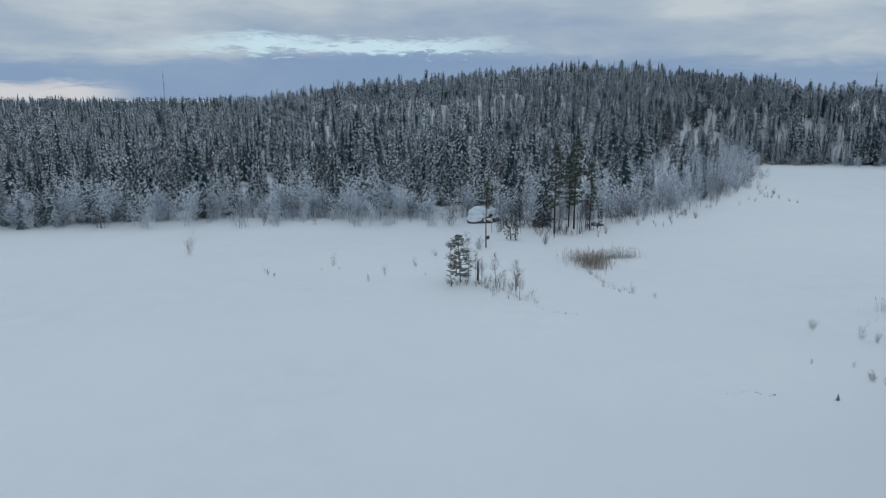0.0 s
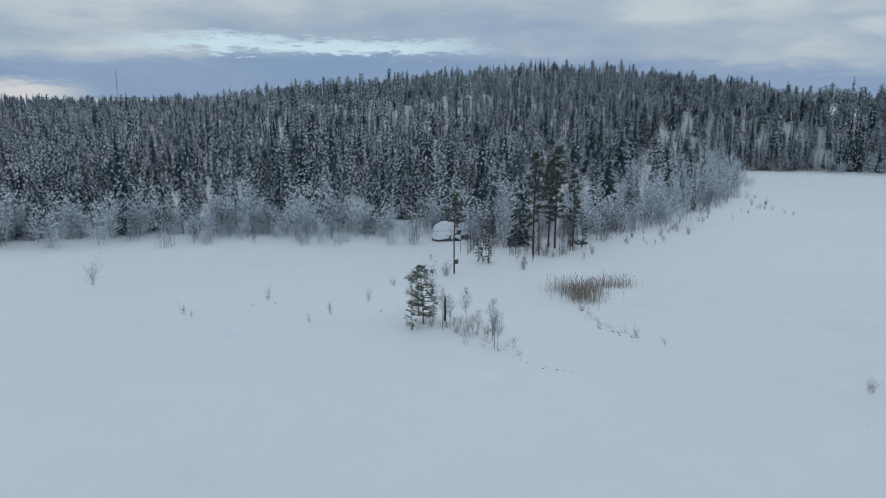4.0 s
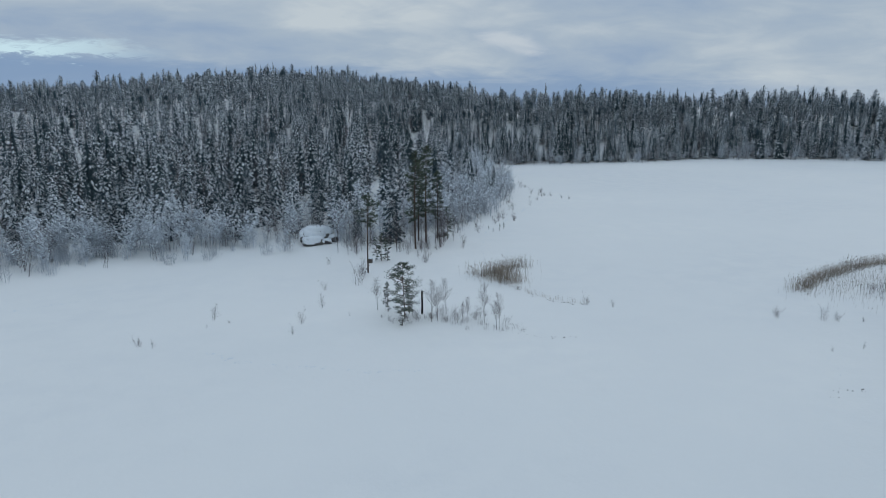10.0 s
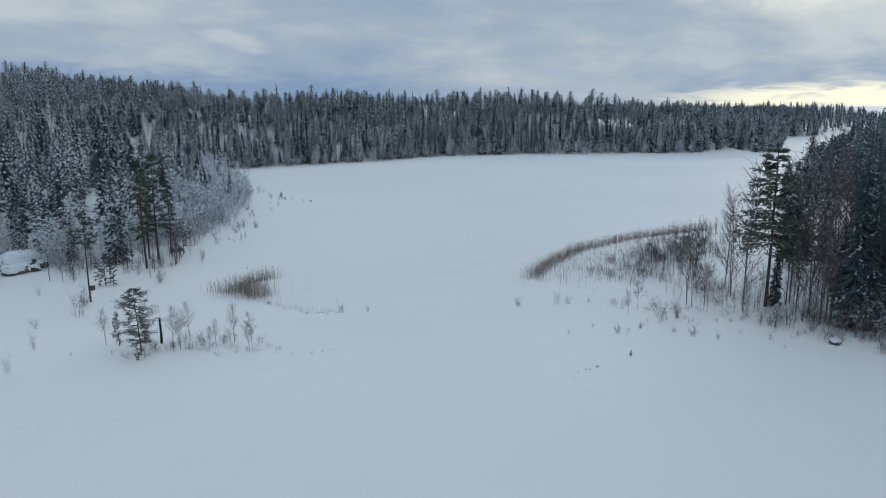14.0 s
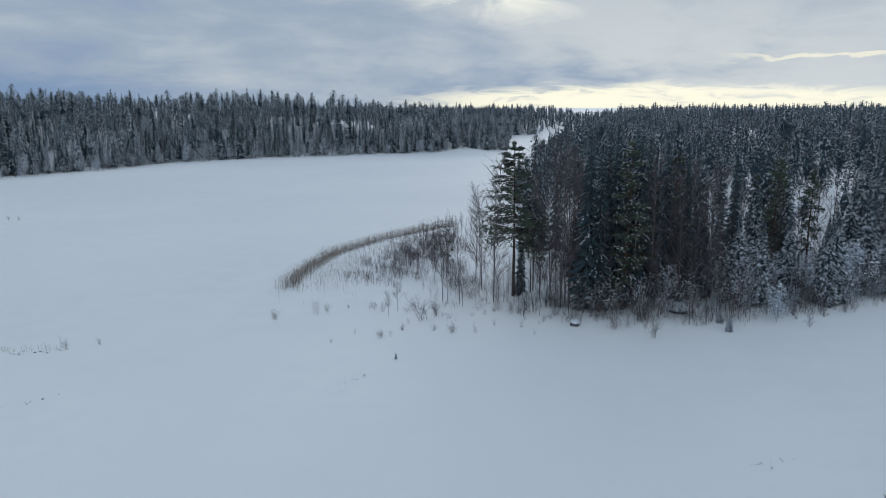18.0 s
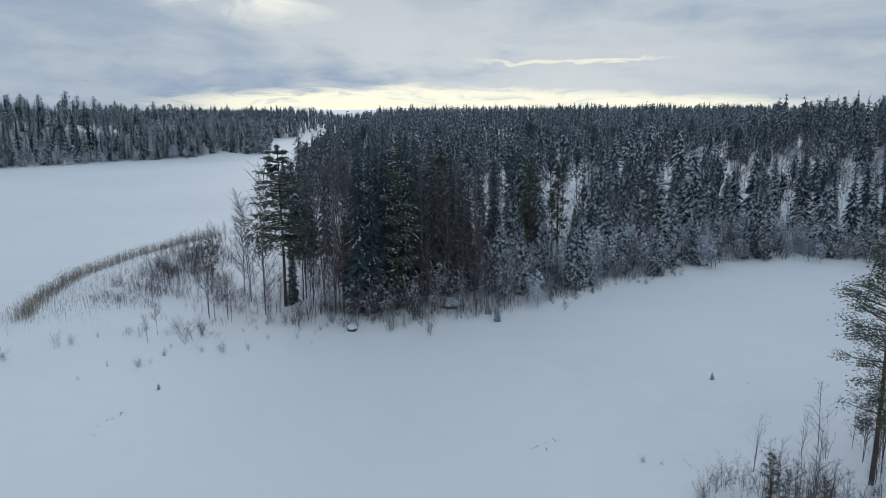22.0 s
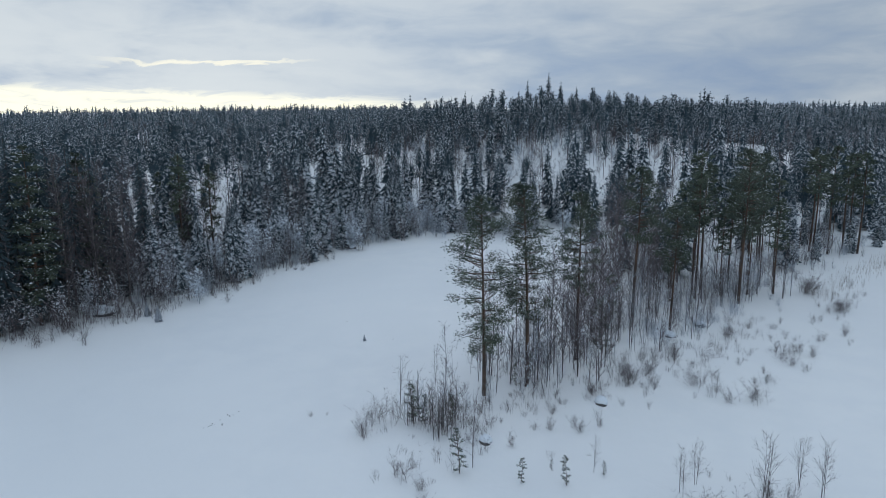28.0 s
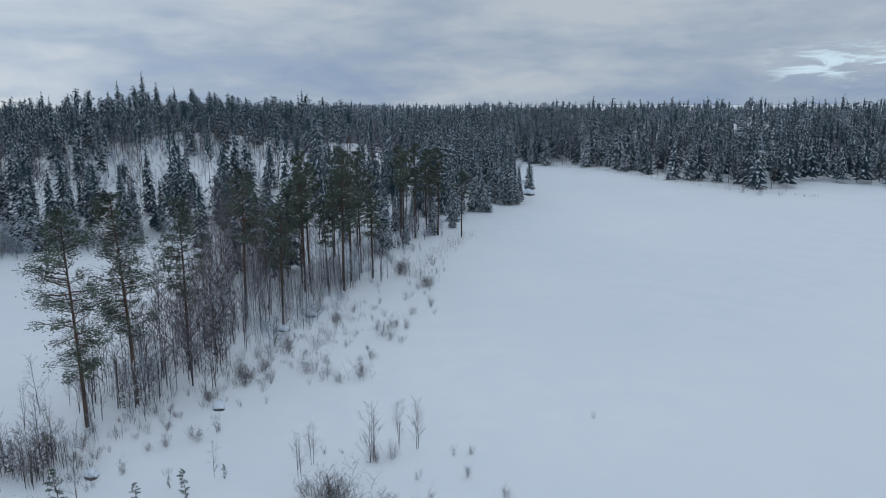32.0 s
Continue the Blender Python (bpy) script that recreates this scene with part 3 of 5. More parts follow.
def wood_kinds():
    r = np.random.default_rng(3)
    out = {k: [] for k in ("spruce", "spruce_white", "spruce_dark", "spruce_deep", "spruce_deep_white", "spruce_mid", "spruce_mid_white", "spruce_slim", "spruce_slim_white", "spruce_far", "pine", "pine_white", "pine_deep", "pine_far", "bare", "bare_deep", "bare_far", "scrub", "frosty", "rimed", "low")}
    for i in range(8):
        H = r.uniform(11, 15)
        w = r.uniform(0.165, 0.225)
        out["spruce"].append(with_trunk(layered_spruce(r, H, 23, 8, w, 0.5), H, 0.11, 2))
        out["spruce_white"].append(with_trunk(layered_spruce(r, H, 22, 8, w, 0.78, load=(0.42, 0.8)), H, 0.11, 2))
        # for the headland: less snow lies there, and backlit darkness is put in as bare needles
        out["spruce_dark"].append(with_trunk(layered_spruce(r, H, 20, 6, w * 0.75, 0.22, 0.12, load=(0.3, 0.6)), H, 0.11, 2))
        out["spruce_deep"].append(layered_spruce(r, H, 14, 6, w, 0.55, 0.12, False))
        out["spruce_deep_white"].append(layered_spruce(r, H, 14, 6, w, 0.85, 0.12, False, (0.5, 0.85)))
        out["spruce_mid"].append(layered_spruce(r, H, 9, 5, w, 0.55, 0.2, False, slim=0.48))
        out["spruce_mid_white"].append(layered_spruce(r, H, 9, 5, w, 0.85, 0.2, False, (0.5, 0.85), slim=0.48))
        out["spruce_slim"].append(with_trunk(layered_spruce(r, H * 1.25, 24, 7, w * 0.80, 0.45, 0.06, load=(0.2, 0.45)), H, 0.12, 2))
        out["spruce_slim_white"].append(with_trunk(layered_spruce(r, H * 1.25, 24, 7, w * 0.80, 0.66, 0.06, load=(0.28, 0.55)), H, 0.12, 2))
        out["spruce_far"].append(layered_spruce(r, H, 6, 5, 0.17, 0.35, 0.2, False, slim=0.55))
        H = r.uniform(13, 17)
        out["pine"].append(with_trunk(pine_cloud(r, H, 36, 20, 0.50, 0.135, 0.24, 0.10, 0.5), H, 0.10, 5))
        out["pine_white"].append(with_trunk(pine_cloud(r, H, 34, 12, 0.42, 0.12, 0.28, 0.4), H, 0.10, 5))
        out["pine_deep"].append(with_trunk(pine_cloud(r, H, 34, 12, 0.46, 0.14, 0.29, 0.10, 0.5), H, 0.10, 5))
        out["pine_far"].append(pine_cloud(r, H, 10, 5, 0.42, 0.12, 0.6, 0.2))
        H = r.uniform(10, 15)
        out["bare"].append(twigs(r, H, 1, 36, 7, 0.045, m=3, first=0.14, reach=0.22))
        out["bare_deep"].append(twigs(r, H, 1, 20, 6, 0.065, m=3, first=0.18, reach=0.24))
        out["bare_far"].append(twigs(r, H, 1, 9, 4, 0.16, m=3, first=0.3, reach=0.26))
        out["scrub"].append(laden(r, twigs(r, r.uniform(2.5, 5.0), 6, 6, 3, 0.026, 0.4, 3), 46, 0.17))
        out["rimed"].append(laden(r, twigs(r, r.uniform(5, 8), 5, 14, 6, 0.034, 0.42, 4 if i % 4 else 3, first=0.12, reach=0.42, rise=0.6, base=0.4), 400, 0.25))
        out["low"].append(twigs(r, r.uniform(0.8, 1.6), 9, 5, 3, 0.012, 0.6, 3, reach=0.5, rise=0.6, base=0.35))
        out["frosty"].append(laden(r, twigs(r, r.uniform(5, 8), 2, 18, 5, 0.045, 0.2, 3, first=0.12, reach=0.36), 130, 0.2))
    for name in ("spruce", "spruce_deep", "spruce_mid", "spruce_white", "spruce_deep_white"):
        for i in (1, 4, 6):
            v, f, m = out[name][i]
            out[name][i] = (v, f, np.where(m == 0, 6, m))
    return out


KINDS = wood_kinds()
KIND_LIST = [k for name in KINDS for k in KINDS[name]]
KIND_INDEX = {name: [i + sum(len(KINDS[q]) for q in list(KINDS)[:j]) for i in range(len(KINDS[name]))] for j, name in enumerate(KINDS)}
WOOD_MATS = [SNOW, BARK, TWIG, FROST, PINE_BARK, SPRUCE]


def wood(name, label, seed, outline, box, gap, keep, share, size, edge=8, front=30, deep=True, scrub=0.8, fringe=(0.55, 1.15), needles=DUSTED, young=None, rise=0.0, white=lambda x, y, z: 0.4, dark=False, frost=0.25, slim=False):
    """A stand of trees joined into one. share: parts of spruce and pine, the rest bare; snowy scrub along the edge. white: how heavily the snow lies, by place."""
    rng = np.random.default_rng(seed)
    X, Y = np.meshgrid(np.arange(box[0], box[1], gap), np.arange(box[2], box[3], gap))
    X, Y = X + rng.uniform(-0.48, 0.48, X.shape) * gap, Y + rng.uniform(-0.48, 0.48, X.shape) * gap
    D = inside_depth(outline, X, Y)
    k = (D > 0.5) & (rng.random(X.shape) < keep(X, Y, D))
    X, Y, D = X[k], Y[k], D[k]
    Z = height(X, Y)
    patch = waves(X, Y, 19) + waves(Y, X, 7) * 0.5
    places = []
    for x, y, z, d, p in zip(X, Y, Z, D, patch):
        u = rng.random()
        c = rng.uniform(*size) * rng.uniform(0.75, 1.08) * (1 + rise * min(max((x - 150) / 80, 0), 1))
        sp, pi = share(x, y, z) if callable(share) else share
        snow = rng.random() < white(x, y, z)
        if d < edge * rng.uniform(0.5, 1.4) and rng.random() < scrub:
            kind, c = ("scrub" if rng.random() < 0.35 else "rimed"), rng.uniform(*fringe)
        elif young and x > young and d < 24 + 4 * p and rng.random() < 0.7:
            kind, c = ("rimed" if rng.random() < 0.45 else "frosty" if rng.random() < 0.25 else "bare_deep"), rng.uniform(0.75, 1.15)
            c *= 0.6 if kind == "bare_deep" else 1
        elif u < sp + 0.14 * p:
            kind = "spruce_far" if not deep else "spruce_dark" if dark and not snow and y > 24 else ("spruce_slim" if slim else "spruce" if d < front else "spruce_deep" if d < front + 60 else "spruce_mid") + ("_white" if snow else "")
        elif u < sp + pi:
            kind = "pine_far" if not deep else "pine_white" if snow and not dark else "pine" if d < front else "pine_deep"
            c *= 0.95 if z < 15 else 0.85
        else:
            kind = "bare_far" if not deep else "bare" if d < front else "bare_deep"
            c *= 0.88
            if deep and rng.random() < frost:
                kind = "frosty"
        places.append((KIND_INDEX[kind][rng.integers(len(KIND_INDEX[kind]))], x, y, z, rng.uniform(0, 6.283), c))
    V, F, M = put_together(KIND_LIST, places)
    tagged(new(name, mesh(name, V, F, [needles, *WOOD_MATS], M)), label, "forest", kind="stuff")


wood("forest_on_hill", "dense snowy spruce forest climbing a low hill", 11, WOOD_WEST, (-330, 250, 128, 480), 4.15,
     lambda X, Y, d: np.where((X > -0.66 * Y - 12) & ((X < 116) | (d > 62)) & (X < 116 + 0.9 * (Y - 300).clip(0)) & (Y < 468 - 0.0004 * (X - 90) ** 2), np.where(d < 100, 0.92, 0.78), 0), lambda x, y, z: (0.62, 0.05) if z < 15 else (0.40, 0.46), (0.78, 1.15), edge=11, front=34, scrub=0.8, fringe=(0.7, 1.35), young=24,
     # snowier uphill: heavier snow on the crest, with its pale haze put in too
     white=lambda x, y, z: 0.28 + 0.02 * max(0.0, z))
wood("forest_on_far_shore", "snowy spruce and pine forest behind the frozen lake", 12, WOOD_WEST, (116, 570, 110, 400), 3.7,
     lambda X, Y, d: np.where((d < 85) & ((X < 330) | (d < 45)), 0.94, 0), lambda x, y, z: (0.62, 0.16) if z < 7 else (0.3, 0.52), (0.86, 1.16), edge=7, front=8, scrub=0.6, fringe=(0.6, 1.3), rise=0.1, frost=0.45, white=lambda x, y, z: 0.35)
wood("forest_on_headland", "dark mixed forest of spruce, pine and bare birch", 13, WOOD_EAST, (50, 250, -32, 110), 4.0,
     lambda X, Y, d: np.where((d > 6) & (d < 130) & ((Y < 50 + 0.247 * (X - 59.7)) | (X > 135)), np.where(Y < 24, np.where(d < 22, 0.36, 0.62), 0.86), 0), (0.10, 0.24), (0.9, 1.2), edge=6, front=34, needles=LIGHTLY_DUSTED, dark=True, white=lambda x, y, z: 0.25 if y > 24 else 0.55, frost=0.45, slim=True)
wood("forest_on_ridge", "open pine forest on a snowy ridge", 14, WOOD_EAST, (30, 330, -262, -30), 4.7,
     lambda X, Y, d: np.where((d > 4) & (d < 130), np.where((X > 92) & (Y > -150) & (d < 70) & (d > 14), 0.72, 0.92), 0), lambda x, y, z: (0.04, 0.40) if x < 62 and y > -95 else (0.50, 0.15) if z < 4 else (0.10, 0.20) if z < 10 else (0.12, 0.74), (0.80, 1.05), edge=6, front=40, needles=LIGHTLY_DUSTED, white=lambda x, y, z: 0.35, slim=True)
wood("forest_in_the_south", "snowy spruce forest beyond the southern bay", 15, SOUTH, (-130, 230, -330, -176), 3.9,
     lambda X, Y, d: np.where((d > 3) & (d < 75) & ((X > -8) | (Y < -205)), 0.9, 0), (0.6, 0.18), (0.95, 1.2), edge=4, front=10, needles=LIGHTLY_DUSTED, white=lambda x, y, z: 0.1)
wood("forest_in_the_distance", "distant dark forest plain under the horizon", 16, WOOD_EAST, (240, 900, -430, 200), 6.6,
     lambda X, Y, d: np.where(d > 2, 0.9, 0), (0.3, 0.42), (0.9, 1.2), edge=0, front=0, deep=False, needles=LIGHTLY_DUSTED)
wood("forest_past_the_strait", "distant snowy forest past the strait", 17, WOOD_WEST, (530, 900, 130, 480), 6.6,
     lambda X, Y, d: np.where(d > 2, 0.9, 0), (0.4, 0.45), (0.9, 1.2), edge=0, front=0, deep=False, needles=LIGHTLY_DUSTED)
wood("forest_in_the_north", "distant snowy forest under the northern horizon", 19, WOOD_WEST, (-880, 60, 330, 890), 8.5,
     lambda X, Y, d: np.where((X > -0.75 * Y - 20) & ((Y > 470 - 0.0004 * (X - 90) ** 2) | (X < -0.66 * Y - 12)), 0.9, 0), (0.55, 0.3), (0.95, 1.2), edge=0, front=0, deep=False, needles=LIGHTLY_DUSTED)
wood("forest_on_southern_plain", "distant snowy forest under the southern horizon", 18, SOUTH, (-200, 650, -700, -310), 7.5,
     lambda X, Y, d: np.where(d > 2, 0.9, 0), (0.55, 0.3), (0.95, 1.2), edge=0, front=0, deep=False, needles=LIGHTLY_DUSTED)


def thicket(name, label, seed, line, n, spread, kinds, size):
    """Undergrowth strewn along a line, joined into one."""
    rng = np.random.default_rng(seed)
    P = np.array(line, float)
    s = np.concatenate([[0], np.cumsum(np.hypot(*np.diff(P, axis=0).T))])
    u = rng.uniform(0, s[-1], n)
    X, Y = np.interp(u, s, P[:, 0]) + rng.normal(0, spread, n), np.interp(u, s, P[:, 1]) + rng.normal(0, spread, n)
    Z = height(X, Y)
    index = [i for k in kinds for i in KIND_INDEX[k]]
    V, F, M = put_together(KIND_LIST, [(index[rng.integers(len(index))], x, y, z - 0.05, rng.uniform(0, 6.283), rng.uniform(*size)) for x, y, z in zip(X, Y, Z)])
    tagged(new(name, mesh(name, V, F, [SPRUCE, *WOOD_MATS], M)), label, "undergrowth", kind="stuff")


thicket("thicket", "frosted undergrowth along the western forest edge", 61, [(-95, 139), (-67, 143), (-45, 151), (-21, 150), (2, 149), (16, 145), (34, 145), (50, 160), (66, 180), (86, 208), (100, 240)], 340, 3.0, ("scrub", "rimed", "rimed"), (0.6, 1.45))
thicket("thicket", "frosted undergrowth along the far shore", 72, [(112, 258), (124, 271), (150, 261), (187, 251), (226, 250), (252, 235), (271, 216), (306, 177), (322, 151)], 240, 1.6, ("rimed", "scrub", "frosty"), (0.5, 1.1))
thicket("thicket", "young snowy spruces along the far shore", 73, [(112, 264), (124, 275), (150, 266), (187, 256), (226, 255), (256, 240), (276, 220), (311, 181), (327, 155)], 190, 2.6, ("spruce_deep", "spruce_deep_white"), (0.45, 0.95))
thicket("thicket", "frosted undergrowth below the headland forest", 62, [(55, 50), (56, 40), (59, 30), (65, 20), (75, 9), (86, -5), (89, -20), (90, -34), (76, -43)], 330, 1.8, ("scrub", "scrub", "frosty"), (0.4, 0.9))
thicket("thicket", "rimed young growth between the headland spruces", 66, [(64, 32), (68, 25), (74, 16), (82, 7), (90, -6), (94, -20), (94, -36)], 340, 3.6, ("rimed", "rimed", "frosty"), (0.5, 1.1))
thicket("thicket", "low brown twigs round the pines on the point", 67, [(9, 13), (13, 8), (15, 2), (14, -5), (15, -12), (17, -22), (21, -36)], 170, 2.6, ("low",), (0.4, 0.9))
thicket("thicket", "low brown twigs under the headland trees", 68, [(48, 66), (52, 54), (53, 42), (57, 30), (64, 18), (76, 5)], 120, 1.6, ("low",), (0.4, 0.9))
thicket("thicket", "scrub and young growth on the open ridge", 69, [(98, -50), (116, -48), (128, -62), (140, -82), (156, -104), (176, -94), (184, -76), (168, -60), (130, -110), (108, -96)], 900, 10.0, ("scrub", "low", "low", "rimed", "bare_deep"), (0.3, 0.9))
thicket("thicket", "bare undergrowth inside the headland forest", 63, [(61, 46), (63, 38), (67, 29)], 120, 3.6, ("frosty", "bare", "bare"), (0.35, 0.75))
thicket("thicket", "bare brown alder growth on the marsh", 64, [(57, 58), (64, 64), (74, 70), (90, 74), (108, 75)], 150, 2.8, ("bare",), (0.12, 0.26))
thicket("thicket", "dense brown alder bushes on the marsh", 74, [(60, 73), (66, 70), (74, 71), (84, 72), (96, 74)], 230, 2.4, ("low",), (0.8, 1.6))
thicket("thicket", "dark bare undergrowth below the tall headland trees", 70, [(55, 55), (58, 52), (61, 49), (60, 44)], 60, 1.6, ("bare", "low"), (0.2, 0.5))
thicket("thicket", "low brown twigs on the islet", 71, [(0, 98), (2, 95), (5, 94), (9, 89), (12, 86)], 40, 0.9, ("low",), (0.4, 0.8))
thicket("thicket", "bare young birches behind the pines on the point", 75, [(20, -3), (24, -13), (30, -23), (38, -31), (47, -40)], 125, 2.8, ("bare", "bare", "frosty"), (0.45, 1.0))
thicket("thicket", "frosted undergrowth among the pines on the point", 65, [(19, 0), (21, -9), (25, -20), (29, -34), (36, -54), (43, -80)], 210, 2.8, ("scrub", "frosty"), (0.3, 0.8))

# ---------------------------------------------------------------- single trees and shrubs
def part(name, me, parent, label=""):
    ob = new(name, me)
    ob.parent = parent
    return tagged(ob, label)


def plant_mesh(name, arrays, mats):
    V, F, M = arrays
    return mesh(name, V, F, mats, M)


def make_tree(name, label, category, group, trunk, crown, crown_name="crown"):
    t = tagged(new(name), label, category, group)
    part("trunk", trunk, t)
    part(crown_name, crown, t)
    return t


def make_spruce(seed, H, width, snowy, label, name="spruce_tree", group="spruces along the shore"):
    r = np.random.default_rng(seed)
    trunk, _ = trunk_mesh(r, H * 0.96, 0.011 * H, BARK, 0.05)
    return make_tree(name, label, "spruce", group, trunk, plant_mesh("crown", spruce_crown(r, H, 0.026 * H, 13, snowy, width), [FROST if H < 2 else DUSTED if snowy > 0.5 else SPRUCE, SNOW]))


def make_pine(seed, H, label, clumps=26, tufts=22, low=0.42, spread=0.16, snowy=0.1, size=0.30, name="pine_tree", group="pines along the shore", r0=0.011, bend=0.3, cone=0.0):
    r = np.random.default_rng(seed)
    trunk, P = trunk_mesh(r, H, r0 * H, PINE_BARK, bend)
    return make_tree(name, label, "pine", group, trunk, plant_mesh("crown", pine_crown(r, H, P, clumps, tufts, low, spread, snowy, size, cone), [PINE, SNOW, PINE_BARK]))


def make_bare(seed, H, label, name="birch_tree", group="bare trees along the shore", bark=None, twig=None, limbs=26, forks=7, first=0.25, reach=0.28, thick=0.0045):
    r = np.random.default_rng(seed)
    trunk, P = trunk_mesh(r, H, thick * H + 0.012, bark or BIRCH, 0.035 * H, 5)
    a = twigs(r, H, 1, limbs, forks, (thick * H + 0.012) * 0.8, first=first, reach=reach)
    return make_tree(name, label, "bare tree", group, trunk, plant_mesh("crown", a, [twig or TWIG]), "crown")


def make_shrub(seed, H, label, stems, mat, name="shrub", group="bare shrubs on the snow", limbs=7, forks=4, thick=0.015, fan=0.5, base=0.16):
    r = np.random.default_rng(seed)
    return tagged(new(name, plant_mesh(name, twigs(r, H, stems, limbs, forks, thick, fan, base=base, first=0.12, reach=0.5, rise=0.62), [mat])), label, "shrub", group)


PROTO = []


def proto(ob):
    PROTO.append(ob)
    return ob


def stand(ob, x, y, h, own, rng, lean=0.0):
    """A copy of a plant of height own, grown to the height h, on the ground at x, y."""
    m = pose(x, y, float(height(x, y)) - 0.05, rng.normal(0, lean), rng.normal(0, lean), rng.uniform(0, 360)) @ Matrix.Scale(h / own, 4)
    return copy_thing(ob, m)


SPRUCES = [proto(make_spruce(20 + i, 10.0, w, s, "snow-laden spruce tree at the forest edge")) for i, (w, s) in enumerate([(0.17, 0.75), (0.14, 0.6), (0.19, 0.8), (0.155, 0.7), (0.13, 0.65)])]
DARK_SPRUCES = [proto(make_spruce(30 + i, 16.0, w, 0.22, "tall dark spruce tree with little snow", group="tall trees of the headland")) for i, w in enumerate([0.095, 0.08, 0.11])]
PINES = [proto(make_pine(40 + i, 14.0, "slender pine tree with a high green crown", 26, 15, low, 0.125, 0.03, 0.27)) for i, low in enumerate([0.5, 0.58, 0.45, 0.62])]
FULL_PINES = [proto(make_pine(140 + i, 14.0, "slender pine tree with a long green crown", 36, 17, 0.28, 0.095, 0.04, 0.25)) for i in range(2)]
YOUNG = [proto(make_pine(50 + i, 4.0, "young pine tree standing in the snow", 24, 14, 0.06, 0.18, 0.2, 0.10, "young_pine", "young pines on the snow")) for i in range(3)]
BIRCHES = [proto(make_bare(60 + i, 6.0, "slender bare birch tree standing in the snow", limbs=34, forks=10, first=0.32, reach=0.36, thick=0.0036)) for i in range(4)]
TALL_BARE = [proto(make_bare(70 + i, 17.0, "tall bare birch tree with fine brown twigs", "birch_tree", "tall trees of the headland", BIRCH, TWIG, 64, 9, 0.12, 0.18, 0.0034)) for i in range(4)]
SAPLINGS = [proto(make_bare(80 + i, 5.0, "thin bare sapling standing in the snow", "sapling", "saplings on the point", BARK, TWIG, 22, 5, 0.15, 0.3, 0.003)) for i in range(5)]
FROSTED_SAPLINGS = [proto(make_bare(85 + i, 5.0, "thin sapling whitened by frost", "sapling", "saplings on the point", BARK, FROST, 24, 6, 0.15, 0.3, 0.003)) for i in range(3)]
SHRUBS = [proto(make_shrub(90 + i, 2.0, "bare brown shrub with thin twigs in the snow", n, TWIG, limbs=9, forks=5, thick=0.010, fan=0.7)) for i, n in enumerate([5, 9, 14, 7])]
BUSHES = [proto(make_shrub(100 + i, 2.5, "dense bare bush growing from the snow", n, TWIG, "bush", "bushes on the point", 9, 6, 0.010, 0.75, 0.55)) for i, n in enumerate([22, 28, 18])]
FROSTY = [proto(make_shrub(110 + i, 2.5, "frost-whitened bush at the forest edge", n, FROST, "bush", "frosted bushes at the forest edge", 7, 4, 0.018, 0.45, 0.45)) for i, n in enumerate([16, 22, 12])]
SPROUTS = [proto(make_spruce(120 + i, 1.5, 0.3, 1.0, "tiny spruce sapling poking through the snow", "small_spruce", "spruce saplings in the snow")) for i in range(2)]


def plant(kinds, own, rows, seed, lean=0.0, grow=1.0):
    rng = np.random.default_rng(seed)
    return [stand(kinds[int(rng.integers(len(kinds)))], x, y, h * grow, own, rng, lean) for x, y, h in rows]


# places (x, y) and heights, metres
ISLET_PINES = [(2.4, 95.8, 6.7), (1.9, 99.5, 3.7), (1.2, 93.9, 3.2), (3.7, 97.3, 3.5)]
ISLET_BIRCHES = [(1.2, 101, 4), (1.8, 99.8, 2.8), (4.5, 93.1, 4.9), (5.3, 93.2, 4), (7.3, 94.7, 4.3), (7.6, 91.4, 2.4), (8.1, 91, 2.9), (9.6, 89.9, 4.4), (9.5, 87.2, 3.3), (9.8, 87.1, 4.2)]
WEST_PINES = [(20.9, 130.1, 16.5), (25.4, 134.9, 17.1), (28.9, 137.3, 12.5), (30.2, 135.7, 6.1), (12.2, 124.7, 4.5), (13.2, 125.5, 3.7), (24.6, 136.3, 14.6)]
WEST_SHRUBS = [(4.2, 127, 1.8), (3.7, 113.4, 4.2), (6, 117.5, 2.8), (-4.3, 105.5, 2.2), (-1.3, 113.1, 1.7), (-8.6, 100.4, 2.2), (-10.6, 97.1, 1.4), (-17, 106.6, 2.3), (-42.3, 114.6, 4.1), (-25.9, 100.7, 1.6), (-24.6, 99.8, 1.1), (-2.6, 100.6, 0.6), (-18.4, 103.9, 0.5), (-15.8, 104.5, 0.6), (39.5, 145.3, 4.7), (3.4, 94.7, 2), (10.8, 136.6, 2.9), (11.4, 134, 3.7), (17.4, 129.2, 2.3), (17.8, 126.7, 2.3), (17.7, 120.4, 2.6), (18.4, 124.3, 1.8), (26.3, 130.4, 2.4), (28.5, 127.1, 1.9), (41.6, 144.5, 2.2), (52.6, 150.9, 2.4)]
WEST_SHORE = [(-40.4, 139.2, 3.6), (-29.5, 145.6, 3.1), (-17.3, 140.3, 2.6), (-18.4, 142.6, 2), (-11.4, 140.7, 2.6), (-10, 142, 2), (-2.9, 139.2, 2.6), (-1.8, 139.7, 2.3), (-23.1, 146.3, 2.2), (-34.7, 143.2, 2.3), (-33.8, 140.7, 2.2), (-32.2, 148, 2.1), (1.2, 140.5, 2.4), (-6.7, 143.7, 1.9), (-48.1, 144.1, 3.1), (-45.2, 151.7, 3.3)]
TWIGS = [(25.2, 90.8, 1.7), (27.6, 88.5, 1.2), (21.9, 93.3, 0.7), (21.2, 96.6, 0.7), (21.7, 100.6, 1), (41.9, 76.1, 1)]
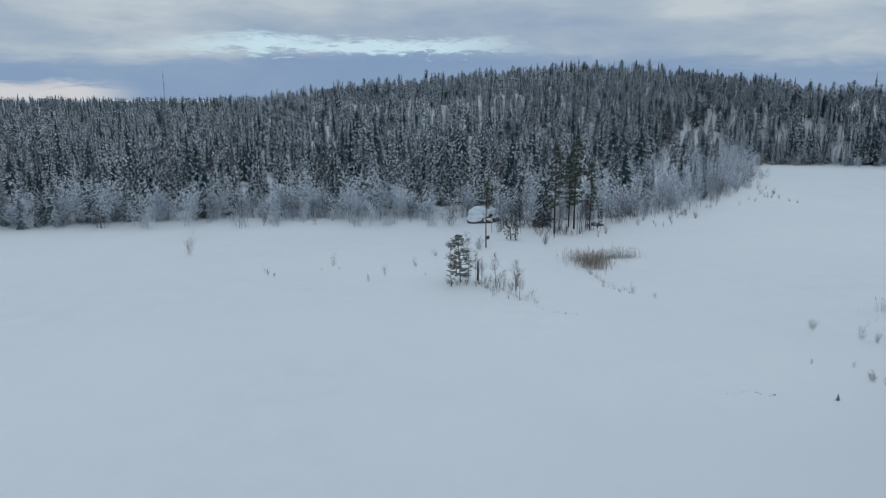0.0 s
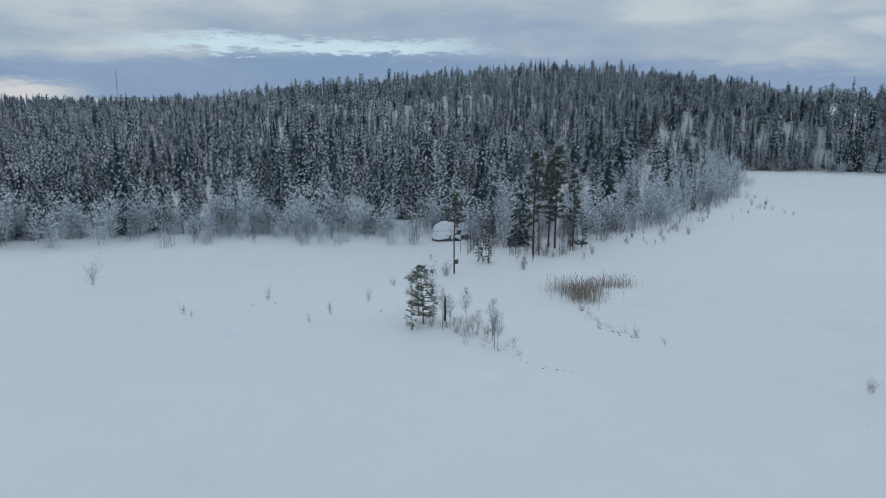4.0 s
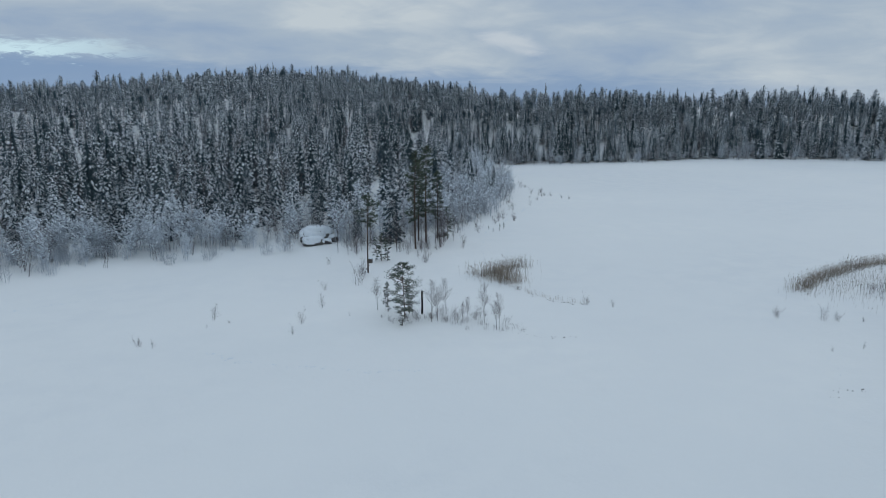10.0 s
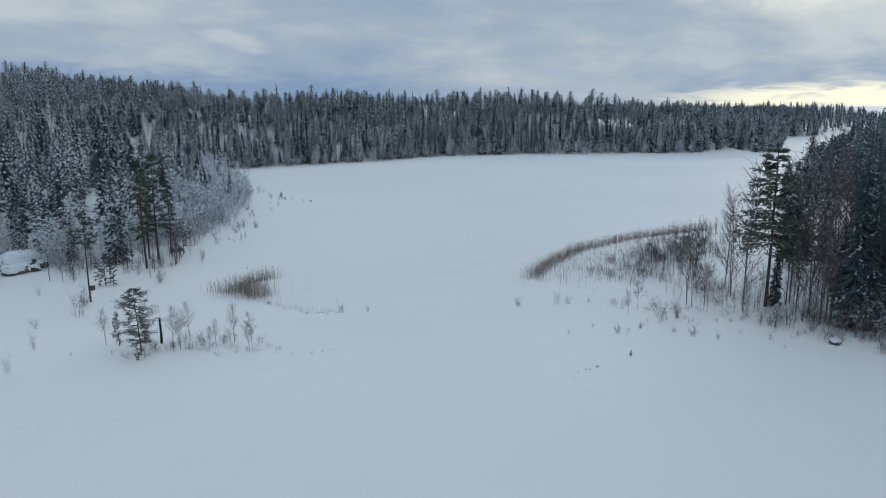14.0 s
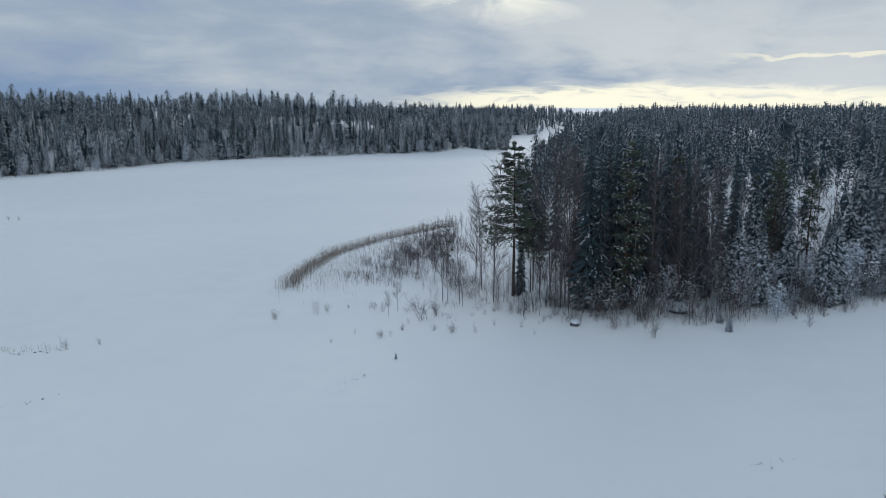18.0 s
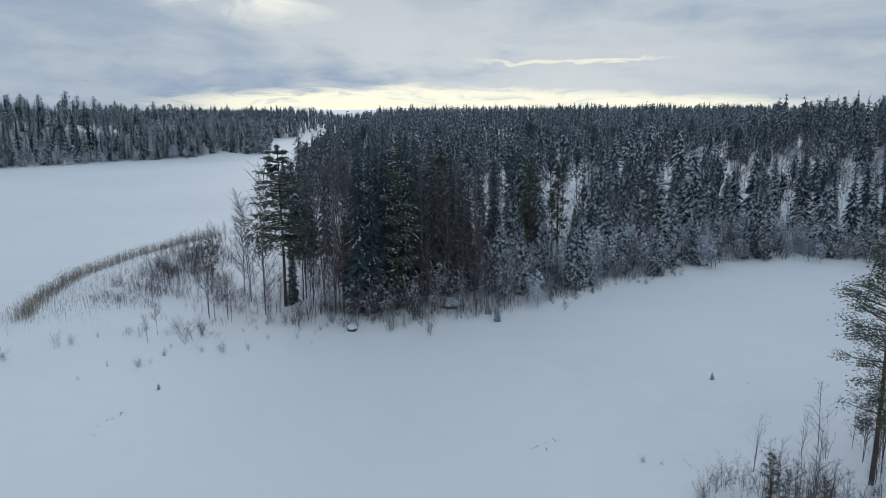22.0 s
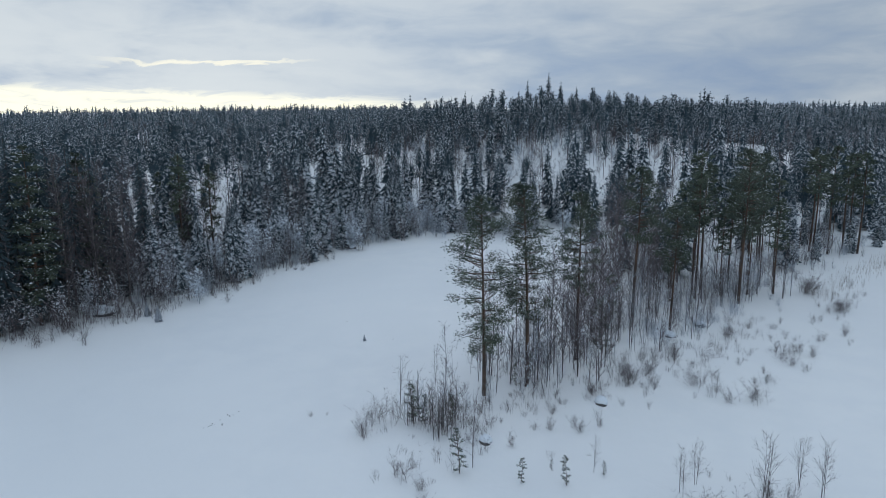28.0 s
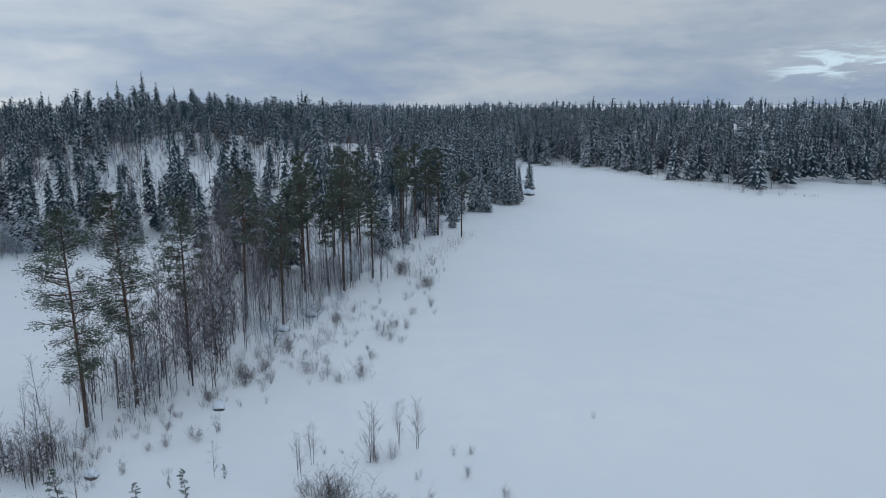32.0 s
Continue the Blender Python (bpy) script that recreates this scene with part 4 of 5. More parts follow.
SPIT_SHRUBS = [(84.7, 176.5, 1.5), (85.5, 172.8, 1.6), (86.7, 171.3, 1.1), (82.9, 182.9, 2.2), (86.9, 194.2, 3.2), (81.4, 177.6, 1.7)]
EAST_SPRUCES = [(60.6, 51.1, 9.6), (54.7, 25.2, 2), (57.4, 26.2, 1.8), (90.8, 7.6, 13)]
EAST_BIRCHES = [(56.1, 53, 18.6), (61.3, 56.2, 14), (65.4, 58.3, 12.4), (54.5, 59.3, 8.9), (53.9, 58.4, 5.3), (54.3, 57, 7.3), (52.8, 56.1, 3.6), (59.2, 47.8, 16.5), (49, 63.2, 3.6), (46.6, 63.3, 3.3)]
EAST_SHRUBS = [(45, 72.3, 2.4), (46.2, 71.4, 1.5), (48.4, 69.6, 0.8), (46.4, 59, 4.2), (48.9, 58.1, 2.6), (39.8, 64.4, 0.9), (39.7, 61.2, 1.4), (40.3, 60.3, 1), (42.8, 60, 1.1), (45.2, 60.2, 0.8), (43.7, 56.5, 1.1), (43.9, 54.3, 1.6), (44.5, 51.9, 1.3), (47.8, 50.6, 1), (41.5, 75.8, 1.7), (36.2, 65.4, 0.8), (48.1, 47.5, 1.2), (46.2, 45.5, 0.8), (59.5, 55.3, 2.2), (52, 49.7, 1.6), (56, 27.6, 3.2), (49.4, 33.1, 3), (64.2, 17.3, 2.5), (59.4, 16.4, 2.1), (68.3, 10.7, 2), (62.2, 21, 1.9), (50.9, 37.5, 2.6), (52.3, 36.1, 2.6)]
EAST_TALL = [(56.6, 44.6, 22.4), (58.8, 43.9, 21.7), (57.3, 41.6, 23), (57.2, 40.2, 22.4), (59.5, 46.5, 20.6), (58.8, 38.7, 23.7), (58.3, 37.3, 21.4), (60.7, 36.1, 23), (60.5, 34.4, 20.7), (62.7, 33.1, 22), (63, 49.5, 20.8), (61.6, 43.5, 20.5), (64.3, 31.7, 19.9), (65.3, 30, 19.2), (62.5, 40, 23.3), (64.1, 35.3, 22.6)]
EAST_RIGHT = [(75.1, 24.6, 15), (74, 21.9, 13.7), (76.5, 18.2, 12.8), (67.4, 30.7, 11.2), (92.4, -3.1, 18.9), (94, -9.9, 21.4), (83.3, 3, 8.4), (81.3, 12, 9.2), (86.4, 5.7, 11.2), (82.8, -3.1, 12.9)]
POINT_BACK = [(38.9, -68.2, 16.1), (40.1, -73.7, 12.8), (34, -44.4, 12.2), (34.4, -48.5, 14.2), (30.3, -39, 11.4), (31.1, -31.3, 10.9), (34.1, -53.5, 13.8), (26.2, -17.3, 6.3)]
POINT_SHRUBS = [(17.3, 12.5, 3), (15.5, 14.4, 2.3), (8.4, 14.2, 2.6), (9.2, 14.4, 1.9), (6.8, 13.7, 1.6), (15.4, 8.7, 2.9), (14.6, 7.4, 3.9), (15.5, 10.1, 3.6), (8.2, -0.1, 1.5), (13.2, -5.2, 1.6), (14.1, -9.7, 3.1), (17.4, -14.3, 1.8), (15.9, -14.7, 2.2), (16.1, -17.4, 2.5), (14.6, -19.7, 2.4), (10.4, -6, 1), (9.3, -7.8, 0.9), (8.8, -14.1, 1.9), (6.7, -16.9, 1.6), (18.2, -26.8, 2.1), (12.9, -28.4, 1.9), (10.4, -26.5, 1.8), (26.6, -50.4, 3.6), (19.5, -46.8, 2.3), (25.6, -57.8, 2.3), (12.1, 1.3, 1.4), (9.5, 1.8, 1.4), (8.7, 5.8, 1.3), (14.2, 5.2, 2.1), (15.5, 10.8, 2.8)]
POINT_SAPLINGS = [(19.5, 9.7, 4.4), (21.5, 5.5, 3.7), (15.5, 7.5, 4.9), (7.5, 9.5, 3.9), (3.1, 2.7, 2.7), (-1.9, -0.3, 3.1), (-1, -2.4, 3.2), (-4.3, -5, 4.2), (-4, -8.3, 3.5), (-5.8, -8.3, 3.9), (8.5, -14.5, 2.6), (22.6, 1.3, 3.6), (18.2, 1.8, 5), (17.4, 1.7, 4.7), (18.4, -0.3, 6.5), (17.3, -2.1, 8), (18.6, -5.1, 5.2), (18.8, -6.2, 4.5), (18.8, -9, 5.1), (19.9, -11.6, 4.5), (22.9, -16.2, 5.3), (22.8, -19.9, 6), (23.9, -21.7, 4.9), (24.8, -28.1, 5.8), (25.5, -31.1, 6), (27, -35.5, 6.6)]
POINT_YOUNG = [(4.3, 7.7, 1.9), (4.5, 5.1, 0.9), (2.6, 5.3, 2.1), (2.5, 2.4, 1.1), (8.7, -20.9, 0.9), (20.8, -12.5, 5.6), (36.7, 6.4, 0.8), (7.4, 10.6, 3.3)]
POINT_BIG = [(-5.6, 0.9, 2.8), (-8.4, -4.4, 1.1), (-11, -6.6, 0.9), (-14.2, -6, 1), (-14.7, -19.8, 0.9), (-4.6, 2.8, 0.9), (-9.1, -0.8, 1.9), (-10.7, -2.5, 1.2)]
SPRIGS = [(21.1, 16.8, 0.7), (20.7, 15.6, 0.5), (22.8, 23.5, 0.4), (43.9, 5.8, 0.3), (35.6, 3.6, 0.3)]
SOUTH_SHRUBS = [(-2.7, -171.1, 4.4), (1.6, -174.6, 3), (-7.6, -172.5, 2.5), (-13.2, -173.2, 1.5)]

# the islet
HERO_RNG = np.random.default_rng(5)
islet_pine = proto(make_pine(201, 6.7, "bushy green pine tree on a small snowy islet", 60, 36, 0.12, 0.27, 0.10, 0.105, "pine_tree", "pines on the islet"))
stand(islet_pine, *ISLET_PINES[0], 6.7, HERO_RNG)
plant(YOUNG, 4.0, ISLET_PINES[1:], 6)
plant(BIRCHES, 6.0, ISLET_BIRCHES, 7, 2.0)
plant(SHRUBS, 2.0, [(5.0 + 0.7 * i, 94.2 - 0.5 * i + 0.6 * (i % 3), 1.2 + 0.3 * (i % 4)) for i in range(9)], 8)


def charred_post(x, y, h):
    """A burnt, broken trunk: rough dark rod with a splintered top."""
    s = Soup()
    s.stick([[0, 0, -0.3], [0.03, 0, h * 0.4], [0.0, 0.03, h * 0.8], [0.02, 0.02, h]], 0.135, 0.09, 0, 9)
    for i in range(5):
        a = i * 1.3
        s.stick([[0.08 * math.cos(a), 0.08 * math.sin(a), h * 0.97], [0.09 * math.cos(a), 0.09 * math.sin(a), h + 0.08 + 0.05 * (i % 3)]], 0.035, 0.008, 0, 3)
    V, F, M = s.arrays()
    post = tagged(new("tree_stump"), "tall blackened broken tree stump in snow", "stump")
    part("trunk", mesh("trunk", V, F, [two_tone("charred_wood", (0.012, 0.011, 0.011), (0.03, 0.027, 0.026), 2.0, 0.9, 0.5)]), post)
    bm = bmesh.new()
    bmesh.ops.create_uvsphere(bm, u_segments=10, v_segments=6, radius=0.11)
    for v in bm.verts:
        v.co.z = max(v.co.z, 0) * 0.9
    me = bpy.data.meshes.new("snow_cap")
    bm.to_mesh(me)
    bm.free()
    me.materials.append(SNOW)
    part("snow_cap", me, post).location = (0.02, 0.02, h - 0.02)
    post.location = (x, y, float(height(x, y)))


charred_post(4.9, 96.3, 2.8)

# the western shore
stand(SPRUCES[3], 19.8, 137.1, 16.4, 10.0, HERO_RNG)
stand(SPRUCES[0], 15.7, 143.5, 7.2, 10.0, HERO_RNG)
plant(FULL_PINES, 14.0, WEST_PINES[:3] + WEST_PINES[6:], 9)
plant(YOUNG, 4.0, WEST_PINES[3:6], 10)
stand(PINES[3], 7.4, 118.7, 11.5, 14.0, HERO_RNG)
plant(SHRUBS, 2.0, WEST_SHRUBS, 11)
plant(FROSTY, 2.5, WEST_SHORE, 12)
plant(SHRUBS, 2.0, TWIGS + SPIT_SHRUBS, 13)
plant(YOUNG, 4.0, [(12.9, 124.1, 3.6), (11.5, 125.4, 4.0)], 113)
plant(BUSHES, 2.5, [(12.6, 137.4, 2.2), (13.8, 136.6, 2.6), (15.2, 136.0, 2.4), (17.2, 135.2, 3.0), (18.4, 135.8, 2.6)], 114)
plant(FROSTY, 2.5, [(12.0, 139.0, 2.4), (14.4, 138.2, 2.8), (16.4, 138.0, 2.6)], 115)


def along(outline_rows, n, seed, spread, hmin, hmax):
    """n places strewn along a line of points."""
    rng = np.random.default_rng(seed)
    P = np.array(outline_rows, float)
    s = np.concatenate([[0], np.cumsum(np.hypot(*np.diff(P, axis=0).T))])
    u = rng.uniform(0, s[-1], n)
    return [(np.interp(q, s, P[:, 0]) + rng.normal(0, spread), np.interp(q, s, P[:, 1]) + rng.normal(0, spread), rng.uniform(hmin, hmax)) for q in u]


plant(SPRUCES, 10.0, along([(-95, 149), (-67, 154), (-45, 163), (-21, 162), (2, 159), (14, 155)], 46, 14, 2.0, 7, 13), 15)
plant(SPRUCES, 10.0, along([(-108, 136), (-95, 137), (-80, 141), (-62, 147)], 40, 16, 2.0, 4, 10), 16)
plant(FROSTY, 2.5, along([(-92, 138), (-67, 141), (-45, 149), (-21, 148), (2, 146), (16, 142)], 44, 17, 1.6, 1.5, 4.5), 18)
plant(SAPLINGS, 5.0, along([(8, 134), (16, 132), (24, 131), (30, 138)], 34, 19, 2.6, 3, 8), 20)
plant(SHRUBS, 2.0, along([(10, 134), (20, 129), (28, 133)], 16, 21, 2.0, 1.2, 3.0), 22)
plant(FROSTY, 2.5, along([(33, 144), (48, 157), (62, 174), (82, 200), (96, 232)], 60, 23, 2.8, 1.5, 5.0), 24)
plant(SHRUBS, 2.0, along([(38, 142), (54, 153), (74, 172), (90, 192)], 26, 25, 3.0, 0.8, 2.4), 26)
plant(SPRUCES, 10.0, along([(40, 156), (60, 182), (82, 215), (98, 246)], 22, 27, 4.0, 5, 10), 28)
plant(YOUNG, 4.0, along([(44, 140), (50, 146)], 4, 29, 1.2, 0.8, 1.3), 30)


def nest_box():
    """A small boarded box on the side of the thin pine."""
    wood_mat = two_tone("weathered_board", (0.06, 0.052, 0.045), (0.11, 0.095, 0.08), 3.0, 0.85, 0.3)
    box = tagged(new("nest_box"), "small weathered wooden nest box on a pine trunk", "nest box")

    def slab(name, size, at, mat):
        bm = bmesh.new()
        bmesh.ops.create_cube(bm, size=1.0)
        bmesh.ops.scale(bm, vec=size, verts=bm.verts)
        bmesh.ops.bevel(bm, geom=bm.edges[:], offset=0.012, segments=1, affect="EDGES")
        me = bpy.data.meshes.new(name)
        bm.to_mesh(me)
        bm.free()
        me.materials.append(mat)
        part(name, me, box).location = at
    slab("front_board", (0.50, 0.03, 0.6), (0, -0.22, 0), wood_mat)
    slab("side_board", (0.03, 0.40, 0.6), (-0.235, 0, 0), wood_mat)
    slab("side_board", (0.03, 0.40, 0.6), (0.235, 0, 0), wood_mat)
    slab("back_board", (0.50, 0.03, 0.75), (0, 0.22, 0), wood_mat)
    slab("floor_board", (0.44, 0.40, 0.03), (0, 0, -0.28), wood_mat)
    slab("roof_board", (0.58, 0.56, 0.04), (0, -0.02, 0.33), wood_mat)
    slab("snow_cap", (0.54, 0.52, 0.12), (0, -0.02, 0.40), SNOW)
    box.matrix_world = pose(7.62, 118.35, float(height(7.4, 118.7)) + 1.8, 0, 0, 25)


nest_box()


def boulder(name, label, x, y, size, seed, turn=0.0, snow=0.5, sink=0.25, group=""):
    """A rough block of granite with a thick cap of snow."""
    rock = tagged(new(name), label, "boulder", group)
    sx, sy, sz = size
    off = Vector((seed * 3.7, seed * 1.9, 0))
    for what, mat in (("rock", ROCK), ("snow_cap", SNOW)):
        bm = bmesh.new()
        bmesh.ops.create_icosphere(bm, subdivisions=4, radius=1.0)
        for v in bm.verts:
            d = v.co.normalized()
            k = 1 + 0.26 * noise.noise(d * 1.1 + off) + 0.13 * noise.noise(d * 2.7 + off) + 0.04 * noise.noise(d * 7 + off)
            c = d * k
            c = Vector((math.copysign(abs(c.x) ** 0.75, c.x), math.copysign(abs(c.y) ** 0.75, c.y), math.copysign(abs(c.z) ** 0.7, c.z)))
            v.co = Vector((c.x * sx / 2, c.y * sy / 2, (c.z + 1) * sz / 2 * (1 - snow * 0.25)))
        if what == "snow_cap":
            bm.normal_update()
            cut = [f for f in bm.faces if f.normal.z < 0.3 - 0.35 * snow + 0.3 * noise.noise(f.calc_center_median() * 1.3 + off) or f.calc_center_median().z < sz * (0.45 - 0.2 * snow)]
            bmesh.ops.delete(bm, geom=cut, context="FACES")
            rim = {v for e in bm.edges if e.is_boundary for v in e.verts}
            for v in bm.verts:
                v.co.z += -0.05 if v in rim else snow * sz * 0.16 * (0.8 + 0.4 * noise.noise(v.co * 0.9 + off))
                if v not in rim:
                    v.co.x, v.co.y = v.co.x * 1.02, v.co.y * 1.02
        me = bpy.data.meshes.new(what)
        bm.to_mesh(me)
        bm.free()
        me.materials.append(mat)
        me.polygons.foreach_set("use_smooth", [what == "snow_cap"] * len(me.polygons))
        part(what, me, rock)
    rock.matrix_world = pose(x, y, float(height(x, y)) - sink * sz, 0, 0, turn)


boulder("boulder", "huge granite boulder under a thick snow slab", 8.2, 144.6, (5.9, 4.0, 3.6), 1, 12, 0.8, 0.10, "boulders at the forest edge")
boulder("boulder", "low boulder with a snowy ledge before a larger one", 6.9, 142.4, (4.0, 2.5, 2.0), 2, 4, 0.85, 0.12, "boulders at the forest edge")
boulder("boulder", "dark angular boulder beside the huge one", 11.0, 143.4, (2.0, 1.8, 1.6), 3, 40, 0.5, 0.15, "boulders at the forest edge")
boulder("boulder", "dark angular boulder beside the huge one", 9.5, 142.0, (1.6, 1.4, 1.2), 4, 70, 0.45, 0.15, "boulders at the forest edge")
boulder("boulder", "snow-capped dark rock beside a young pine", 30.9, 139.0, (2.4, 1.8, 1.7), 5, 20, 0.8, 0.15)
boulder("boulder", "dark rock with snow at the headland shore", 51.4, 41.9, (1.7, 1.1, 0.8), 6, 0, 0.4, 0.2)
boulder("boulder", "rounded rock mound under deep snow", 60.2, 31.1, (3.2, 2.4, 1.3), 7, 30, 1.2, 0.2)


def heaped_stone(label, x, y, r, seed, turn):
    """A low dark stone with a round heap of snow set back from its edge."""
    stone = tagged(new("stone"), label, "stone", "stones on the point")
    off = Vector((seed * 2.3, seed * 1.1, 0))
    for what, mat, size, at in (("rock", ROCK, (0.86, 0.66, 0.32), (0, 0, 0.02)), ("snow_cap", SNOW, (0.86, 0.70, 0.62), (-0.16, 0.10, 0.16))):
        bm = bmesh.new()
        bmesh.ops.create_icosphere(bm, subdivisions=3, radius=1.0)
        for v in bm.verts:
            d = v.co.normalized()
            k = 1 + (0.22 if what == "rock" else 0.08) * noise.noise(d * 1.6 + off)
            v.co = Vector((d.x * size[0] * k, d.y * size[1] * k, max(d.z, -0.4) * size[2] * k)) * r
        me = bpy.data.meshes.new(what)
        bm.to_mesh(me)
        bm.free()
        me.materials.append(mat)
        me.polygons.foreach_set("use_smooth", [what == "snow_cap"] * len(me.polygons))
        part(what, me, stone).location = Vector(at) * r
    stone.matrix_world = pose(x, y, float(height(x, y)), 0, 0, turn)


heaped_stone("dark flat stone under a round heap of snow", 10.1, 7.0, 0.66, 8, 170)
heaped_stone("dark flat stone beneath a broad snow lump", 11.6, -4.8, 0.74, 9, 160)
boulder("boulder", "half-buried rock between bare saplings", 21.6, -21.9, (1.4, 1.0, 0.8), 10, 0, 0.8, 0.2)
boulder("boulder", "half-buried rock between bare saplings", 22.6, -27.4, (1.3, 1.1, 0.8), 11, 0, 0.8, 0.2)
boulder("boulder", "white snow-covered rock at the ridge shore", 50.6, -141.5, (3.4, 2.6, 2.2), 12, 0, 1.1, 0.15)
boulder("boulder", "snow-covered shore rock under spruces", 84.0, -9.0, (1.8, 1.4, 1.0), 13, 0, 0.9, 0.2)

# the headland
big_pine = proto(make_pine(211, 20.0, "tall dark pine tree with long level boughs", 112, 28, 0.40, 0.215, 0.06, 0.27, "pine_tree", "tall trees of the headland", cone=0.85))
stand(big_pine, 59.7, 51.4, 20.0, 20.0, HERO_RNG)
plant(YOUNG, 4.0, [(73.1, 65.1, 5.6)], 31)
stand(DARK_SPRUCES[0], 60.6, 50.6, 9.6, 16.0, HERO_RNG)
plant(SPROUTS, 1.5, EAST_SPRUCES[1:3] + [(34.2, 57.0, 0.7)], 32)
stand(SPRUCES[1], 90.8, 7.6, 13.0, 10.0, HERO_RNG)
plant(BIRCHES, 6.0, EAST_BIRCHES[3:7] + EAST_BIRCHES[8:], 33)
plant(TALL_BARE, 17.0, EAST_BIRCHES[:3] + EAST_BIRCHES[7:8], 34)
plant(SHRUBS, 2.0, EAST_SHRUBS, 35)
broad_pine = proto(make_pine(212, 20.0, "broad dark pine tree with snow-tipped boughs", 90, 34, 0.22, 0.15, 0.12, 0.25, "pine_tree", "tall trees of the headland", cone=0.6))
for i, kind in enumerate("bbssbspsbsbbpbss"):
    x, y, h = EAST_TALL[i]
    kinds, own = {"b": (TALL_BARE, 17.0), "s": (DARK_SPRUCES, 16.0), "p": ([broad_pine], 20.0)}[kind]
    plant(kinds, own, [(x, y, h * 0.94)], 300 + i)
plant(SPRUCES, 10.0, EAST_RIGHT, 36)
plant(SPRUCES, 10.0, along([(93, 8), (99, -3), (104, -18), (102, -34)], 18, 136, 2.6, 10, 17), 137)
edge_east = [(56, 47), (57, 38), (61, 28), (66, 19), (75, 9), (86, -4)]
plant(TALL_BARE, 17.0, along([(61, 44), (62, 36), (66, 27)], 24, 37, 2.2, 11, 19), 38)
plant(TALL_BARE, 17.0, along([(72, 20), (82, 9), (94, -4)], 12, 237, 2.6, 10, 16), 238)
plant(DARK_SPRUCES, 16.0, along([(63, 43), (65, 36), (70, 25)], 13, 39, 2.4, 9, 19), 40)
plant(FULL_PINES, 14.0, along([(66, 40), (68, 34), (72, 26), (80, 16)], 6, 41, 2.0, 14, 18), 42)
plant(SPRUCES, 10.0, along([(66, 24), (76, 12), (88, -4), (91, -22), (93, -36), (80, -48)], 44, 43, 2.8, 6, 15), 44)
plant(SAPLINGS, 5.0, along(edge_east, 28, 45, 1.6, 3, 7), 46)
plant(BUSHES, 2.5, along([(54, 50), (55, 42), (57, 34), (61, 25)], 18, 145, 1.4, 1.0, 2.4), 146)
plant(FROSTY, 2.5, along([(60, 26), (65, 17), (74, 8), (85, -5), (88, -18), (90, -32), (78, -42)], 46, 47, 1.3, 1.2, 3.6), 48)
plant(SHRUBS, 2.0, along([(53, 52), (53, 42), (55, 33), (59, 24), (64, 16), (72, 7), (83, -7)], 46, 49, 1.2, 0.8, 2.6), 50)
plant(BUSHES, 2.5, along([(58, 56), (64, 63), (72, 70), (84, 74)], 24, 51, 3.0, 1.6, 3.4), 52)
plant(SAPLINGS, 5.0, along([(56, 58), (64, 63), (72, 70), (86, 73), (104, 74)], 16, 53, 2.6, 2.5, 5), 54)

# the point with the tall pines
POINT_FRONT = [(-0.6, -3.9, 0.8), (-1.6, -4.7, 0.6), (-4.2, -4.7, 1.8), (-4.5, -5, 1.3), (-5.2, -5.8, 1.5), (-8.5, -8.7, 1), (-9.5, -9.5, 0.8), (-10.9, -6.8, 1), (-14, -6, 1), (-10.5, -2.8, 1.1), (-10.2, -1.4, 1.3), (-8.8, -0.2, 1.9), (-4.4, 3.8, 1.1), (-2, 6, 1.1), (-1, 7, 0.7), (-3.8, 3.7, 0.8), (-3.5, 0.9, 1.7)]
POINT_BANK = [(19.4, -47.4, 2.3), (25.9, -50.4, 2.5), (11.6, -26.9, 1.3), (12.5, -30.1, 1.6), (8.6, -21.3, 1.2), (6.5, -17, 2.2), (18.6, -27.6, 1.7), (9.3, -15.4, 1.1), (11, -14.9, 2.2)]
plant(SHRUBS, 2.0, POINT_FRONT, 170, 0, 1.15)
plant(SAPLINGS, 5.0, [(-1.3, -0.6, 3.1), (-1, -2.2, 3.1), (-4.2, -4.7, 4.5), (-4.4, -7.8, 3.7), (-5.7, -8.2, 4)], 171, 1.5)
plant(BUSHES, 2.5, POINT_BANK, 172)
plant(SHRUBS, 2.0, [(14.2, -12.1, 2.2), (13.8, -10.3, 1.9), (13.2, -9, 2.2)], 175)
big_bush = proto(make_shrub(173, 2.8, "broad dense thicket bush on open snow", 80, TWIG, "bush", "bushes on the point", 8, 5, 0.016, 0.55, 0.75))
stand(big_bush, -5.6, 0.9, 2.7, 2.8, HERO_RNG)
plant(YOUNG, 4.0, [(15.6, 10.2, 3.3), (14.3, 7.7, 2.4), (18.0, -1.8, 3.0), (17.8, -0.6, 2.2)], 174)
HEROES = [(17.4, 2.9, 16.8, 221, 0.22, 0.16, 36), (17.3, -1.3, 17.6, 222, 0.34, 0.145, 34), (20.6, -9.0, 16.0, 223, 0.42, 0.14, 26), (28.1, -22.7, 17.0, 224, 0.50, 0.14, 26),
          (23.1, -23.5, 13.6, 225, 0.48, 0.15, 24), (26.9, -38.3, 18.6, 226, 0.45, 0.15, 30)]
for x, y, h, seed, low, spread, clumps in HEROES:
    p = make_pine(seed, h, "tall pine tree with reddish trunk and layered boughs", clumps * 2, 64, low, spread, 0.05, 0.125, "pine_tree", "tall pines on the point", 0.0105, 0.35)
    p.matrix_world = pose(x, y, float(height(x, y)) - 0.05, 0, 0, seed * 37)
plant(PINES, 14.0, POINT_BACK[:7], 55)
plant(YOUNG, 4.0, POINT_BACK[7:] + POINT_YOUNG[5:6] + POINT_YOUNG[7:], 56)
plant(YOUNG, 4.0, POINT_YOUNG[:5], 57)
